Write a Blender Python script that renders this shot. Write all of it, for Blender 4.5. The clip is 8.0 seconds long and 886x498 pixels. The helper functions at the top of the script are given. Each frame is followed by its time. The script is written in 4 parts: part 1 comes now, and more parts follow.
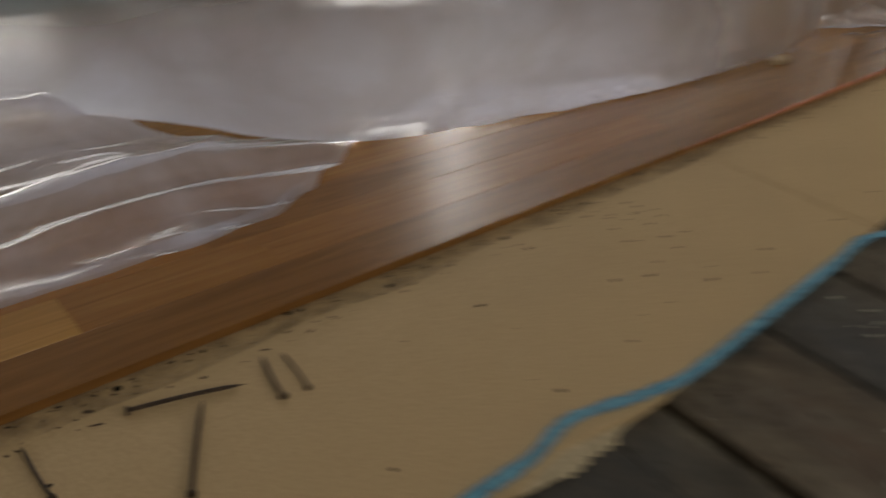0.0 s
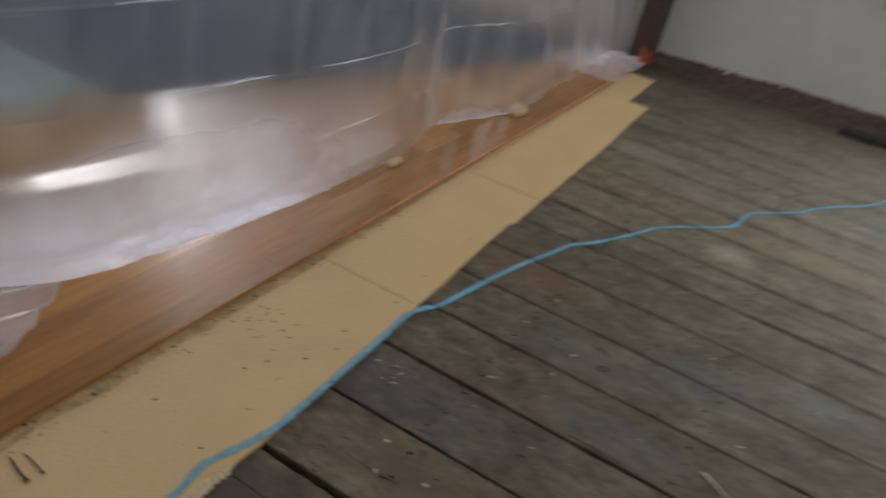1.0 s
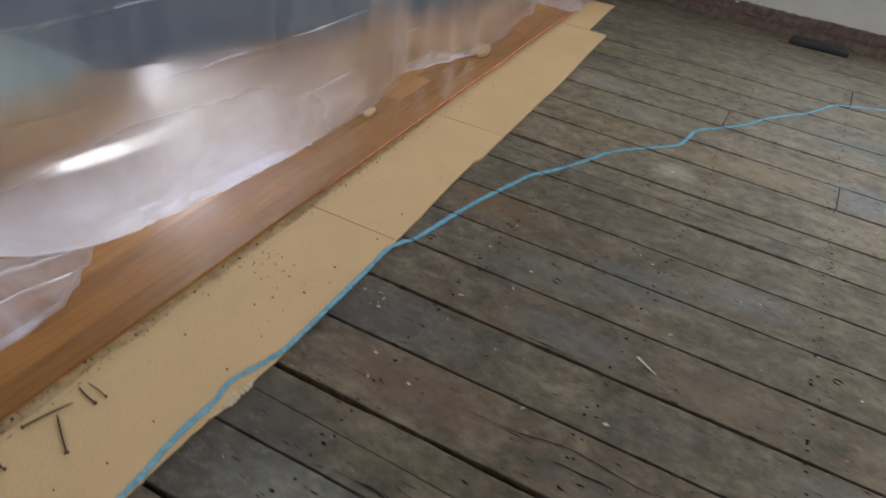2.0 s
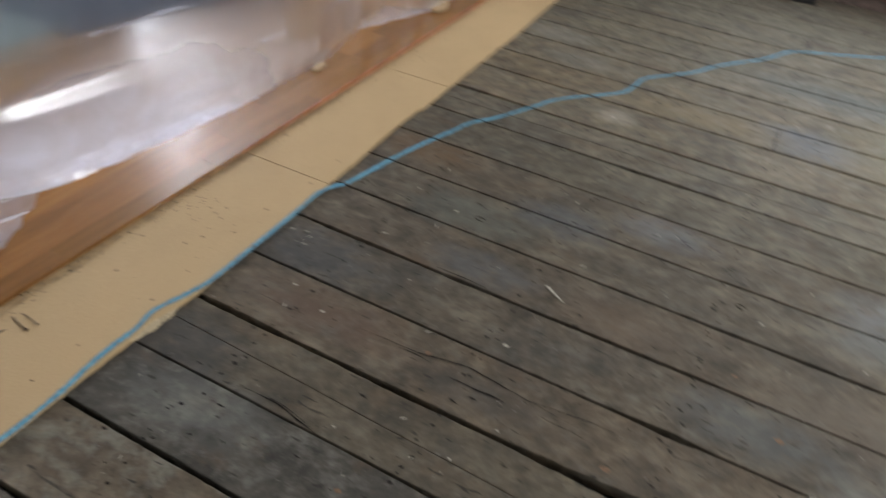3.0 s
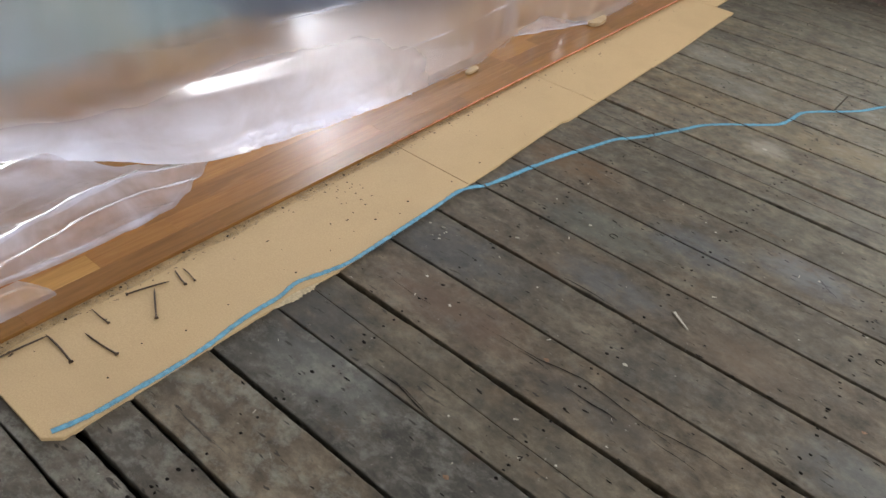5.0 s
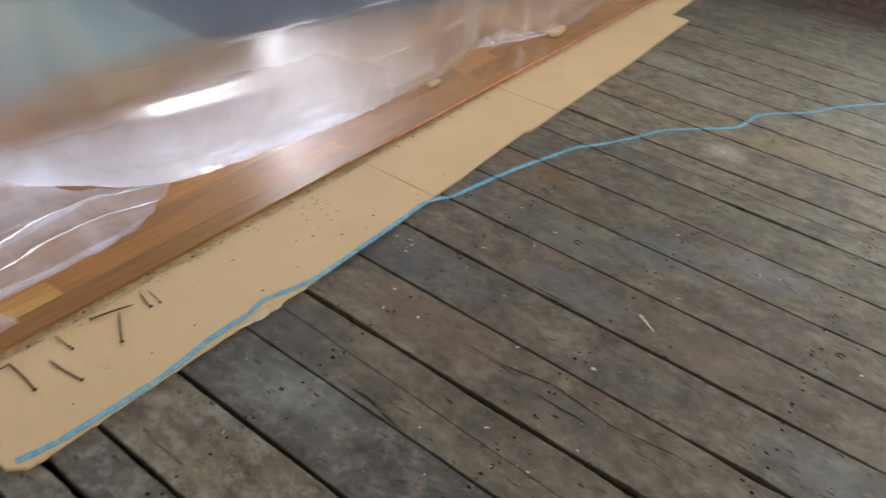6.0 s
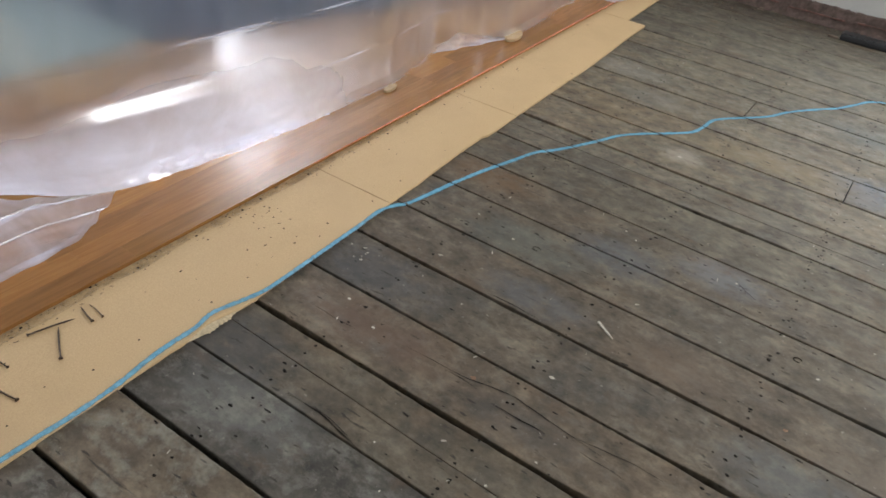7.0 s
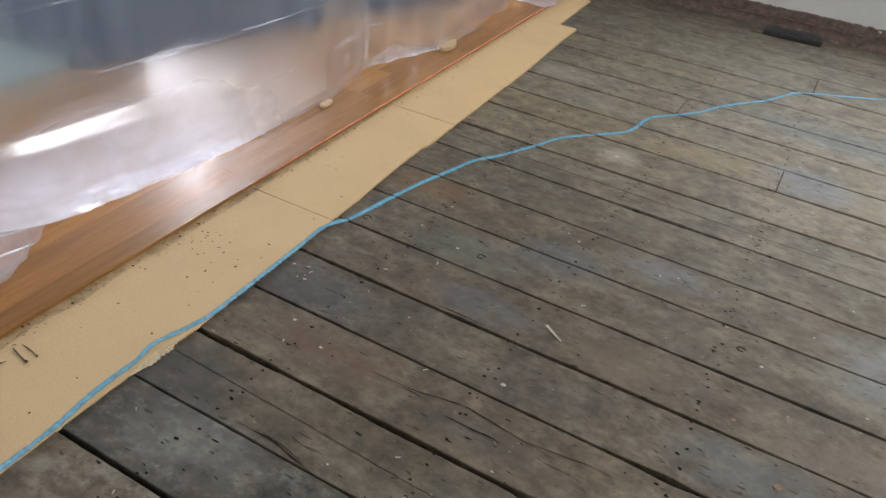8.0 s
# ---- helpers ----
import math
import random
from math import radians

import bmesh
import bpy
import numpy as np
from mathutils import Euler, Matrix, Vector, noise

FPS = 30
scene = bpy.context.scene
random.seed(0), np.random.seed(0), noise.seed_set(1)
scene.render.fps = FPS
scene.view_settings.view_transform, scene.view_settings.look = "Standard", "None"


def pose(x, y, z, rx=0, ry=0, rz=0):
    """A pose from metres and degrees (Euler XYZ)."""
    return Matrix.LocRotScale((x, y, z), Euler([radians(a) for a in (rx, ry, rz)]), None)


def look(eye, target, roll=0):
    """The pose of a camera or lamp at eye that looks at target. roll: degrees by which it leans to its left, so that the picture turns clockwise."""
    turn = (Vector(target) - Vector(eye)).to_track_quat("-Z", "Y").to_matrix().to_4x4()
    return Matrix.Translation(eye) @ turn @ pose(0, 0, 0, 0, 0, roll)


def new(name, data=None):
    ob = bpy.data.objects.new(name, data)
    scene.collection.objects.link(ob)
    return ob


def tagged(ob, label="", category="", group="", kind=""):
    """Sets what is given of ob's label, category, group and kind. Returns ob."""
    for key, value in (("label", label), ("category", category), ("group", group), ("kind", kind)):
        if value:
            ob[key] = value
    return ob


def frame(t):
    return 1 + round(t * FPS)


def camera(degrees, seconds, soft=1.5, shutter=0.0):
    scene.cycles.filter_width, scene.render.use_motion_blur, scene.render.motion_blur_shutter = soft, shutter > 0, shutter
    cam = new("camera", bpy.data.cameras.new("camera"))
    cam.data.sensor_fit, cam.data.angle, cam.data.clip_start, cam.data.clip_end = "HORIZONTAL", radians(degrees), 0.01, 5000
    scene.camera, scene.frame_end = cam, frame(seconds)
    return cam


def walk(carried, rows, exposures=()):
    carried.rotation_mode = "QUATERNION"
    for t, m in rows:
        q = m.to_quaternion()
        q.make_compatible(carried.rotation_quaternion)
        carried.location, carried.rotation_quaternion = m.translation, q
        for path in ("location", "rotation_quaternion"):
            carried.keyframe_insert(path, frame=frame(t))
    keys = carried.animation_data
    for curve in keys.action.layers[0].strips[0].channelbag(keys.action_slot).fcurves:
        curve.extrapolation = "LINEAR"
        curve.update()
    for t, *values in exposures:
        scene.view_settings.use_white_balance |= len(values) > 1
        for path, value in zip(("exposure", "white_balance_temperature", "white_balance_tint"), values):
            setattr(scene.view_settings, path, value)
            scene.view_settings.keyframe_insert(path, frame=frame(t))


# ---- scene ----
import functools

cam = camera(60.6, 8.0, soft=1.5, shutter=0.75)
PATH = [
    (0, (0.259, -0.999, 0.514), (-0.943, 0.201, -0.542), 6.6),
    (0.2, (0.345, -1.031, 0.652), (-0.72, 0.236, -0.47), 8.8),
    (0.4, (0.456, -1.103, 0.811), (-0.535, 0.195, -0.344), 8.0),
    (0.5, (0.524, -1.126, 0.871), (-0.463, 0.203, -0.252), 8.9),
    (0.7, (0.598, -1.163, 0.97), (-0.313, 0.265, -0.092), 10.1),
    (1, (0.64, -1.234, 1.054), (-0.06, 0.358, 0.068), 13.0),
    (1.1, (0.66, -1.275, 1.068), (0.004, 0.349, 0.102), 14.3),
    (1.3, (0.69, -1.333, 1.127), (0.111, 0.291, 0.114), 13.5),
    (1.5, (0.699, -1.392, 1.175), (0.086, 0.216, 0.157), 11.1),
    (1.7, (0.721, -1.433, 1.213), (0.121, 0.131, 0.121), 9.4),
    (2.8, (1.079, -1.426, 1.269), (0.333, 0.001, 0.084), 8.1),
    (3, (1.108, -1.43, 1.266), (0.456, 0.024, 0.058), 6.7),
    (3.5, (1.142, -1.433, 1.277), (0.596, 0.026, 0.023), 7.7),
    (4, (1.116, -1.458, 1.284), (0.31, -0.115, 0.04), 7.0),
    (4.2, (1.101, -1.461, 1.282), (0.199, -0.175, 0.044), 6.8),
    (5.5, (1.109, -1.496, 1.3), (0.19, -0.201, 0.084), 7.4),
    (6, (1.124, -1.483, 1.299), (0.248, -0.14, 0.104), 6.5),
    (6.5, (1.124, -1.452, 1.288), (0.348, -0.056, 0.084), 6.9),
    (7, (1.119, -1.439, 1.282), (0.315, -0.034, 0.107), 7.9),
    (7.5, (1.129, -1.422, 1.287), (0.372, 0.032, 0.14), 6.5),
    (8, (1.132, -1.417, 1.286), (0.425, 0.064, 0.144), 6.7),
]
EXPOSURES = [(0.0, -1.62, 7000, 9), (0.3, -1.2, 6700, 10), (0.5, -1.12, 6450, 10), (0.7, -0.98, 6450, 10), (1.0, -0.82, 6450, 10), (1.3, -0.66, 6400, 10), (1.5, -0.47, 6350, 11), (2.8, -0.45, 6210, 11), (3.0, -0.42, 6210, 11), (3.5, 0.22, 6210, 11), (4.0, -0.02, 6210, 11), (5.5, -0.06, 6210, 11), (8.0, -0.06, 6210, 11)]
walk(cam, [(t, look(eye, target, roll)) for t, eye, target, roll in PATH],
     exposures=EXPOSURES)


# ---------- world, light ----------
world = bpy.data.worlds.new("world")
scene.world = world
world.use_nodes = True
wn = world.node_tree.nodes
sky = wn.new("ShaderNodeTexSky")
sky.sky_type, sky.sun_disc, sky.sun_elevation, sky.sun_rotation = "NISHITA", False, radians(35), radians(20)
world.node_tree.links.new(sky.outputs[0], wn["Background"].inputs[0])
wn["Background"].inputs[1].default_value = 0.12


def area_lamp(name, place, target, w, h, power, colour):
    d = bpy.data.lights.new(name, "AREA")
    d.shape, d.size, d.size_y, d.energy, d.color = "RECTANGLE", w, h, power, colour
    ob = new(name, d)
    ob.matrix_world = look(place, target)
    return ob


COOL = (1.0, 0.97, 0.93)
area_lamp("window_light", (1.46, 3.36, 1.29), (1.46, 0.0, 0.6), 1.4, 1.1, 22, COOL)
area_lamp("window_light", (3.44, 0.6, 1.5), (0.0, 0.6, 0.6), 2.2, 1.2, 80, COOL)
# weak fill from behind the camera, through an unseen added window
area_lamp("window_light", (0.9, -3.94, 1.5), (0.9, 0.0, 0.6), 1.8, 1.2, 16, COOL)
area_lamp("window_light", (-4.3, 3.36, 1.76), (-4.1, 0.0, 1.2), 0.27, 0.25, 27, (0.93, 0.96, 1.0))
# fill light from an unseen far window, added to brighten the room beyond
area_lamp("window_light", (-6.94, 0.2, 1.6), (0.0, 0.2, 0.8), 1.6, 1.2, 115, COOL)


# ---------- materials ----------
def material(name, rough=0.6):
    m = bpy.data.materials.new(name)
    m.use_nodes = True
    nt = m.node_tree
    b = nt.nodes["Principled BSDF"]
    b.inputs["Roughness"].default_value = rough
    return m, nt, b


def node(nt, kind, **sets):
    n = nt.nodes.new("ShaderNode" + kind)
    for k, v in sets.items():
        n.inputs[k.replace("_", " ")].default_value = v
    return n


def coords(nt, scale=(1, 1, 1), by_object=False):
    """Object coordinates, stretched; with by_object each object gets its own stretch of the pattern."""
    tc = nt.nodes.new("ShaderNodeTexCoord")
    mp = nt.nodes.new("ShaderNodeMapping")
    mp.inputs["Scale"].default_value = scale
    nt.links.new(tc.outputs["Object"], mp.inputs["Vector"])
    if by_object:
        info = nt.nodes.new("ShaderNodeObjectInfo")
        mul = nt.nodes.new("ShaderNodeMath")
        mul.operation = "MULTIPLY"
        mul.inputs[1].default_value = 37.0
        nt.links.new(info.outputs["Random"], mul.inputs[0])
        nt.links.new(mul.outputs[0], mp.inputs["Location"])
    return mp.outputs[0]


def noise_tex(nt, vec, scale, detail=6.0, rough=0.6, dist=0.0):
    n = node(nt, "TexNoise", Scale=scale, Detail=detail, Roughness=rough, Distortion=dist)
    nt.links.new(vec, n.inputs["Vector"])
    return n.outputs["Fac"]


def ramp(nt, fac, stops):
    r = nt.nodes.new("ShaderNodeValToRGB")
    while len(r.color_ramp.elements) < len(stops):
        r.color_ramp.elements.new(0.5)
    for e, (p, c) in zip(r.color_ramp.elements, stops):
        e.position, e.color = p, (c, c, c, 1) if isinstance(c, (int, float)) else (*c, 1)
    nt.links.new(fac, r.inputs[0])
    return r.outputs[0]


def mix(nt, fac, a, b, how="MIX"):
    n = nt.nodes.new("ShaderNodeMix")
    n.data_type, n.blend_type = "RGBA", how
    for sock, v in ((n.inputs[0], fac), (n.inputs[6], a), (n.inputs[7], b)):
        if isinstance(v, (int, float)):
            sock.default_value = v
        elif isinstance(v, tuple):
            sock.default_value = (*v, 1)
        else:
            nt.links.new(v, sock)
    return n.outputs[2]


def bump(nt, b, height, strength=0.3, dist=0.002):
    n = node(nt, "Bump", Strength=strength, Distance=dist)
    nt.links.new(height, n.inputs["Height"])
    nt.links.new(n.outputs[0], b.inputs["Normal"])


# old paint and stains on the boards: x, y, half length, half width, colour, strength
STAINS = [(1.24, 1.44, 0.20, 0.13, (0.150, 0.165, 0.185), 0.75), (1.66, 0.50, 0.24, 0.12, (0.185, 0.190, 0.190), 0.7), (1.36, 1.95, 0.45, 0.13, (0.120, 0.135, 0.130), 0.65),
          (1.52, 0.36, 0.14, 0.08, (0.165, 0.170, 0.160), 0.6), (1.31, -0.09, 0.20, 0.09, (0.095, 0.098, 0.094), 0.7), (0.25, -0.68, 0.18, 0.09, (0.155, 0.155, 0.140), 0.55),
          (0.94, 0.54, 0.15, 0.07, (0.150, 0.150, 0.155), 0.65), (0.86, 1.40, 0.34, 0.10, (0.210, 0.165, 0.095), 0.6), (0.13, 0.55, 0.18, 0.09, (0.135, 0.080, 0.038), 0.7),
          (0.57, 1.19, 0.09, 0.06, (0.300, 0.275, 0.220), 0.7), (0.42, 0.29, 0.22, 0.10, (0.090, 0.095, 0.080), 0.6), (0.66, 0.42, 0.15, 0.09, (0.100, 0.105, 0.110), 0.6),
          (0.30, -0.30, 0.24, 0.08, (0.125, 0.078, 0.052), 0.6), (0.17, -0.12, 0.20, 0.10, (0.060, 0.060, 0.062), 0.65), (1.60, 1.55, 0.30, 0.25, (0.230, 0.205, 0.130), 0.5),
          (0.10, -0.55, 0.16, 0.10, (0.042, 0.040, 0.038), 0.7), (0.75, -0.33, 0.22, 0.05, (0.060, 0.052, 0.044), 0.6), (0.95, 0.08, 0.14, 0.09, (0.125, 0.090, 0.060), 0.6),
          (1.55, 0.05, 0.25, 0.10, (0.150, 0.120, 0.090), 0.6), (1.62, -0.18, 0.16, 0.12, (0.170, 0.172, 0.158), 0.6), (0.55, 0.08, 0.16, 0.07, (0.085, 0.088, 0.092), 0.6), (0.10, 1.83, 0.18, 0.09, (0.210, 0.205, 0.175), 0.5), (0.30, 1.62, 0.16, 0.08, (0.200, 0.190, 0.160), 0.5)]


def old_board_material():
    m, nt, b = material("weathered_board", 0.7)
    info = nt.nodes.new("ShaderNodeObjectInfo")
    w = coords(nt)
    fine = noise_tex(nt, coords(nt, (2.6, 26, 22), True), 7.0, 8, 0.72, 0.5)
    soft = noise_tex(nt, coords(nt, (1.0, 1.3, 1), True), 9.0, 8, 0.66, 0.2)
    col = ramp(nt, soft, [(0.28, (0.048, 0.039, 0.029)), (0.50, (0.096, 0.079, 0.0575)), (0.72, (0.162, 0.135, 0.100))])
    col = mix(nt, 0.12, col, ramp(nt, fine, [(0.25, 0.55), (0.5, 1.0), (0.75, 1.3)]), "MULTIPLY")
    col = mix(nt, 1.0, col, info.outputs["Color"], "MULTIPLY")
    mottle = noise_tex(nt, coords(nt, (1.0, 1.4, 1), True), 23.0, 8, 0.72, 0.2)
    col = mix(nt, 0.95, col, ramp(nt, mottle, [(0.28, 0.42), (0.5, 1.0), (0.72, 1.55)]), "MULTIPLY")
    # paler, broken tone that grows towards the far right of the room
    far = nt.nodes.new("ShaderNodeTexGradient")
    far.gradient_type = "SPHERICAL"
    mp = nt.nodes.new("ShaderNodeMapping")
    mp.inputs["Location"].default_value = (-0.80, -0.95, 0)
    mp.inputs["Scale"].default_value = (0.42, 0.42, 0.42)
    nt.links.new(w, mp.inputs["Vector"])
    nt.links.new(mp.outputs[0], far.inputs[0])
    breakup = noise_tex(nt, coords(nt, (1.0, 1.8, 1), True), 7.0, 9, 0.74, 0.2)
    amount = mix(nt, 1.0, ramp(nt, far.outputs["Fac"], [(0.0, 0.0), (0.55, 1.0)]), ramp(nt, breakup, [(0.32, 0.05), (0.66, 0.5)]), "MULTIPLY")
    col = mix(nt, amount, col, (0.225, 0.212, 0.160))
    # dark damp patches and brown scorches
    patch = noise_tex(nt, w, 3.6, 8, 0.7, 0.2)
    col = mix(nt, ramp(nt, patch, [(0.51, 0.0), (0.66, 0.65)]), col, (0.044, 0.040, 0.034))
    brown = noise_tex(nt, coords(nt, (1, 1.8, 1), True), 4.2, 8, 0.72, 0.3)
    col = mix(nt, ramp(nt, brown, [(0.54, 0.0), (0.69, 0.55)]), col, (0.125, 0.080, 0.046))
    # the stains, each broken up at its rim
    ragged = noise_tex(nt, coords(nt, (1, 1.3, 1)), 13.0, 8, 0.72)
    for x, y, lx, ly, tint, strength in STAINS:
        place = nt.nodes.new("ShaderNodeMapping")
        place.inputs["Location"].default_value = (-x / (1.35 * lx), -y / (1.35 * ly), 0)
        place.inputs["Scale"].default_value = (1 / (1.35 * lx), 1 / (1.35 * ly), 0)
        nt.links.new(w, place.inputs["Vector"])
        spot = nt.nodes.new("ShaderNodeTexGradient")
        spot.gradient_type = "SPHERICAL"
        nt.links.new(place.outputs[0], spot.inputs[0])
        worn = nt.nodes.new("ShaderNodeMath")
        worn.operation = "MULTIPLY"
        nt.links.new(spot.outputs["Fac"], worn.inputs[0])
        nt.links.new(ramp(nt, ragged, [(0.30, 0.1), (0.72, 1.6)]), worn.inputs[1])
        col = mix(nt, ramp(nt, worn.outputs[0], [(0.07, 0.0), (0.58, strength)]), col, tint)
    # cloudy whitish remains, small pale flecks
    cloud = noise_tex(nt, coords(nt, (1.0, 1.3, 1), True), 15.0, 10, 0.75, 0.1)
    spots = mix(nt, 1.0, ramp(nt, cloud, [(0.49, 0.0), (0.66, 0.52)]), info.outputs["Alpha"], "MULTIPLY")
    col = mix(nt, spots, col, (0.29, 0.282, 0.235))
    fleck = noise_tex(nt, coords(nt, (0.8, 1.2, 1)), 55.0, 4, 0.6)
    col = mix(nt, ramp(nt, fleck, [(0.675, 0.0), (0.74, 0.6)]), col, (0.36, 0.33, 0.28))
    # long drying cracks, small splits and pits
    crack = noise_tex(nt, coords(nt, (0.9, 42, 1), True), 3.0, 5, 0.6, 0.8)
    gate = ramp(nt, noise_tex(nt, coords(nt, (1.5, 5, 1), True), 2.2, 3, 0.5), [(0.57, 0.0), (0.63, 1.0)])
    line = mix(nt, 1.0, gate, ramp(nt, crack, [(0.31, 0.8), (0.36, 0.0)]), "MULTIPLY")
    col = mix(nt, line, col, (0.020, 0.016, 0.012))
    pit = noise_tex(nt, coords(nt, (0.45, 1.9, 1), True), 48.0, 2, 0.5)
    col = mix(nt, ramp(nt, pit, [(0.285, 0.85), (0.33, 0.0)]), col, (0.022, 0.017, 0.012))
    nt.links.new(col, b.inputs["Base Color"])
    nt.links.new(ramp(nt, breakup, [(0.3, 0.78), (0.7, 0.58)]), b.inputs["Roughness"])
    b.inputs["Specular IOR Level"].default_value = 0.35
    bump(nt, b, mix(nt, line, fine, (0.0, 0.0, 0.0)), 0.3, 0.002)
    return m


def block_material(name, r0, r1, shine=0.4):
    m, nt, b = material(name, 0.22)
    g = coords(nt, (16, 0.9, 14), True)
    grain = noise_tex(nt, g, 5.0, 7, 0.6, 0.9)
    col = ramp(nt, grain, [(0.20, (0.205, 0.088, 0.023)), (0.55, (0.310, 0.144, 0.040)), (0.85, (0.400, 0.200, 0.060))])
    info = nt.nodes.new("ShaderNodeObjectInfo")
    tone = info.outputs["Color"]
    col = mix(nt, 1.0, col, tone, "MULTIPLY")
    nt.links.new(col, b.inputs["Base Color"])
    dust = noise_tex(nt, coords(nt), 14.0, 6, 0.7)
    nt.links.new(ramp(nt, dust, [(0.3, r0), (0.75, r1)]), b.inputs["Roughness"])
    b.inputs["Specular IOR Level"].default_value = shine
    return m


def timber_far_material():
    m, nt, b = material("lacquered_timber_beyond", 0.22)
    br = node(nt, "TexBrick", Scale=1.0)
    br.offset, br.inputs["Brick Width"].default_value, br.inputs["Row Height"].default_value = 0.37, 0.42, 0.065
    br.inputs["Mortar Size"].default_value = 0.0012
    br.inputs["Color1"].default_value, br.inputs["Color2"].default_value = (0.19, 0.078, 0.028, 1), (0.24, 0.105, 0.038, 1)
    br.inputs["Mortar"].default_value = (0.06, 0.03, 0.015, 1)
    tc = nt.nodes.new("ShaderNodeTexCoord")
    mp = nt.nodes.new("ShaderNodeMapping")
    mp.inputs["Rotation"].default_value = (0, 0, radians(90))
    nt.links.new(tc.outputs["Object"], mp.inputs["Vector"])
    nt.links.new(mp.outputs[0], br.inputs["Vector"])
    grain = noise_tex(nt, coords(nt, (24, 1.1, 20)), 6.0, 7, 0.62, 0.7)
    col = mix(nt, 0.6, br.outputs[0], ramp(nt, grain, [(0.3, 0.55), (0.7, 1.15)]), "MULTIPLY")
    nt.links.new(col, b.inputs["Base Color"])
    return m


def hardboard_material():
    m, nt, b = material("hardboard", 0.68)
    w = coords(nt)
    fine = noise_tex(nt, w, 260.0, 4, 0.7)
    col = ramp(nt, fine, [(0.3, (0.475, 0.325, 0.160)), (0.7, (0.585, 0.415, 0.218))])
    broad = noise_tex(nt, w, 3.2, 6, 0.6)
    col = mix(nt, ramp(nt, broad, [(0.45, 0.0), (0.75, 0.4)]), col, (0.40, 0.275, 0.14))
    scuff = noise_tex(nt, coords(nt, (1, 2.2, 1)), 20.0, 8, 0.75)
    col = mix(nt, ramp(nt, scuff, [(0.66, 0.0), (0.76, 0.4)]), col, (0.20, 0.135, 0.07))
    nt.links.new(col, b.inputs["Base Color"])
    bump(nt, b, fine, 0.15, 0.0008)
    return m


def simple(name, colour, rough=0.6, vary=0.25, scale=20.0, metal=0.0, relief=0.0):
    m, nt, b = material(name, rough)
    n = noise_tex(nt, coords(nt), scale, 7, 0.65)
    lo, hi = tuple(c * (1 - vary) for c in colour), tuple(min(1, c * (1 + vary)) for c in colour)
    nt.links.new(ramp(nt, n, [(0.3, lo), (0.7, hi)]), b.inputs["Base Color"])
    b.inputs["Metallic"].default_value = metal
    if relief:
        bump(nt, b, n, 0.5, relief)
    return m


def marking_material(name, dark, light, soft=False):
    """Marking paint, rubbed thin in places; with soft it fades out towards the edges of the stroke."""
    m, nt, b = material(name, 0.85)
    n = noise_tex(nt, coords(nt), 70.0, 7, 0.7)
    nt.links.new(ramp(nt, n, [(0.3, dark), (0.7, light)]), b.inputs["Base Color"])
    rub = ramp(nt, noise_tex(nt, coords(nt, (1, 1, 0.2)), 60.0, 8, 0.8), [(0.30, 0.35), (0.50, 1.0)])
    if soft:
        tc = nt.nodes.new("ShaderNodeTexCoord")
        sep = nt.nodes.new("ShaderNodeSeparateXYZ")
        nt.links.new(tc.outputs["UV"], sep.inputs[0])
        rub = mix(nt, 1.0, rub, ramp(nt, sep.outputs["X"], [(0.0, 0.0), (0.28, 1.0), (0.72, 1.0), (1.0, 0.0)]), "MULTIPLY")
        worn = ramp(nt, noise_tex(nt, coords(nt), 5.0, 4, 0.6), [(0.32, 0.8), (0.6, 1.0)])
        rub = mix(nt, 1.0, rub, worn, "MULTIPLY")
    nt.links.new(rub, b.inputs["Alpha"])
    return m


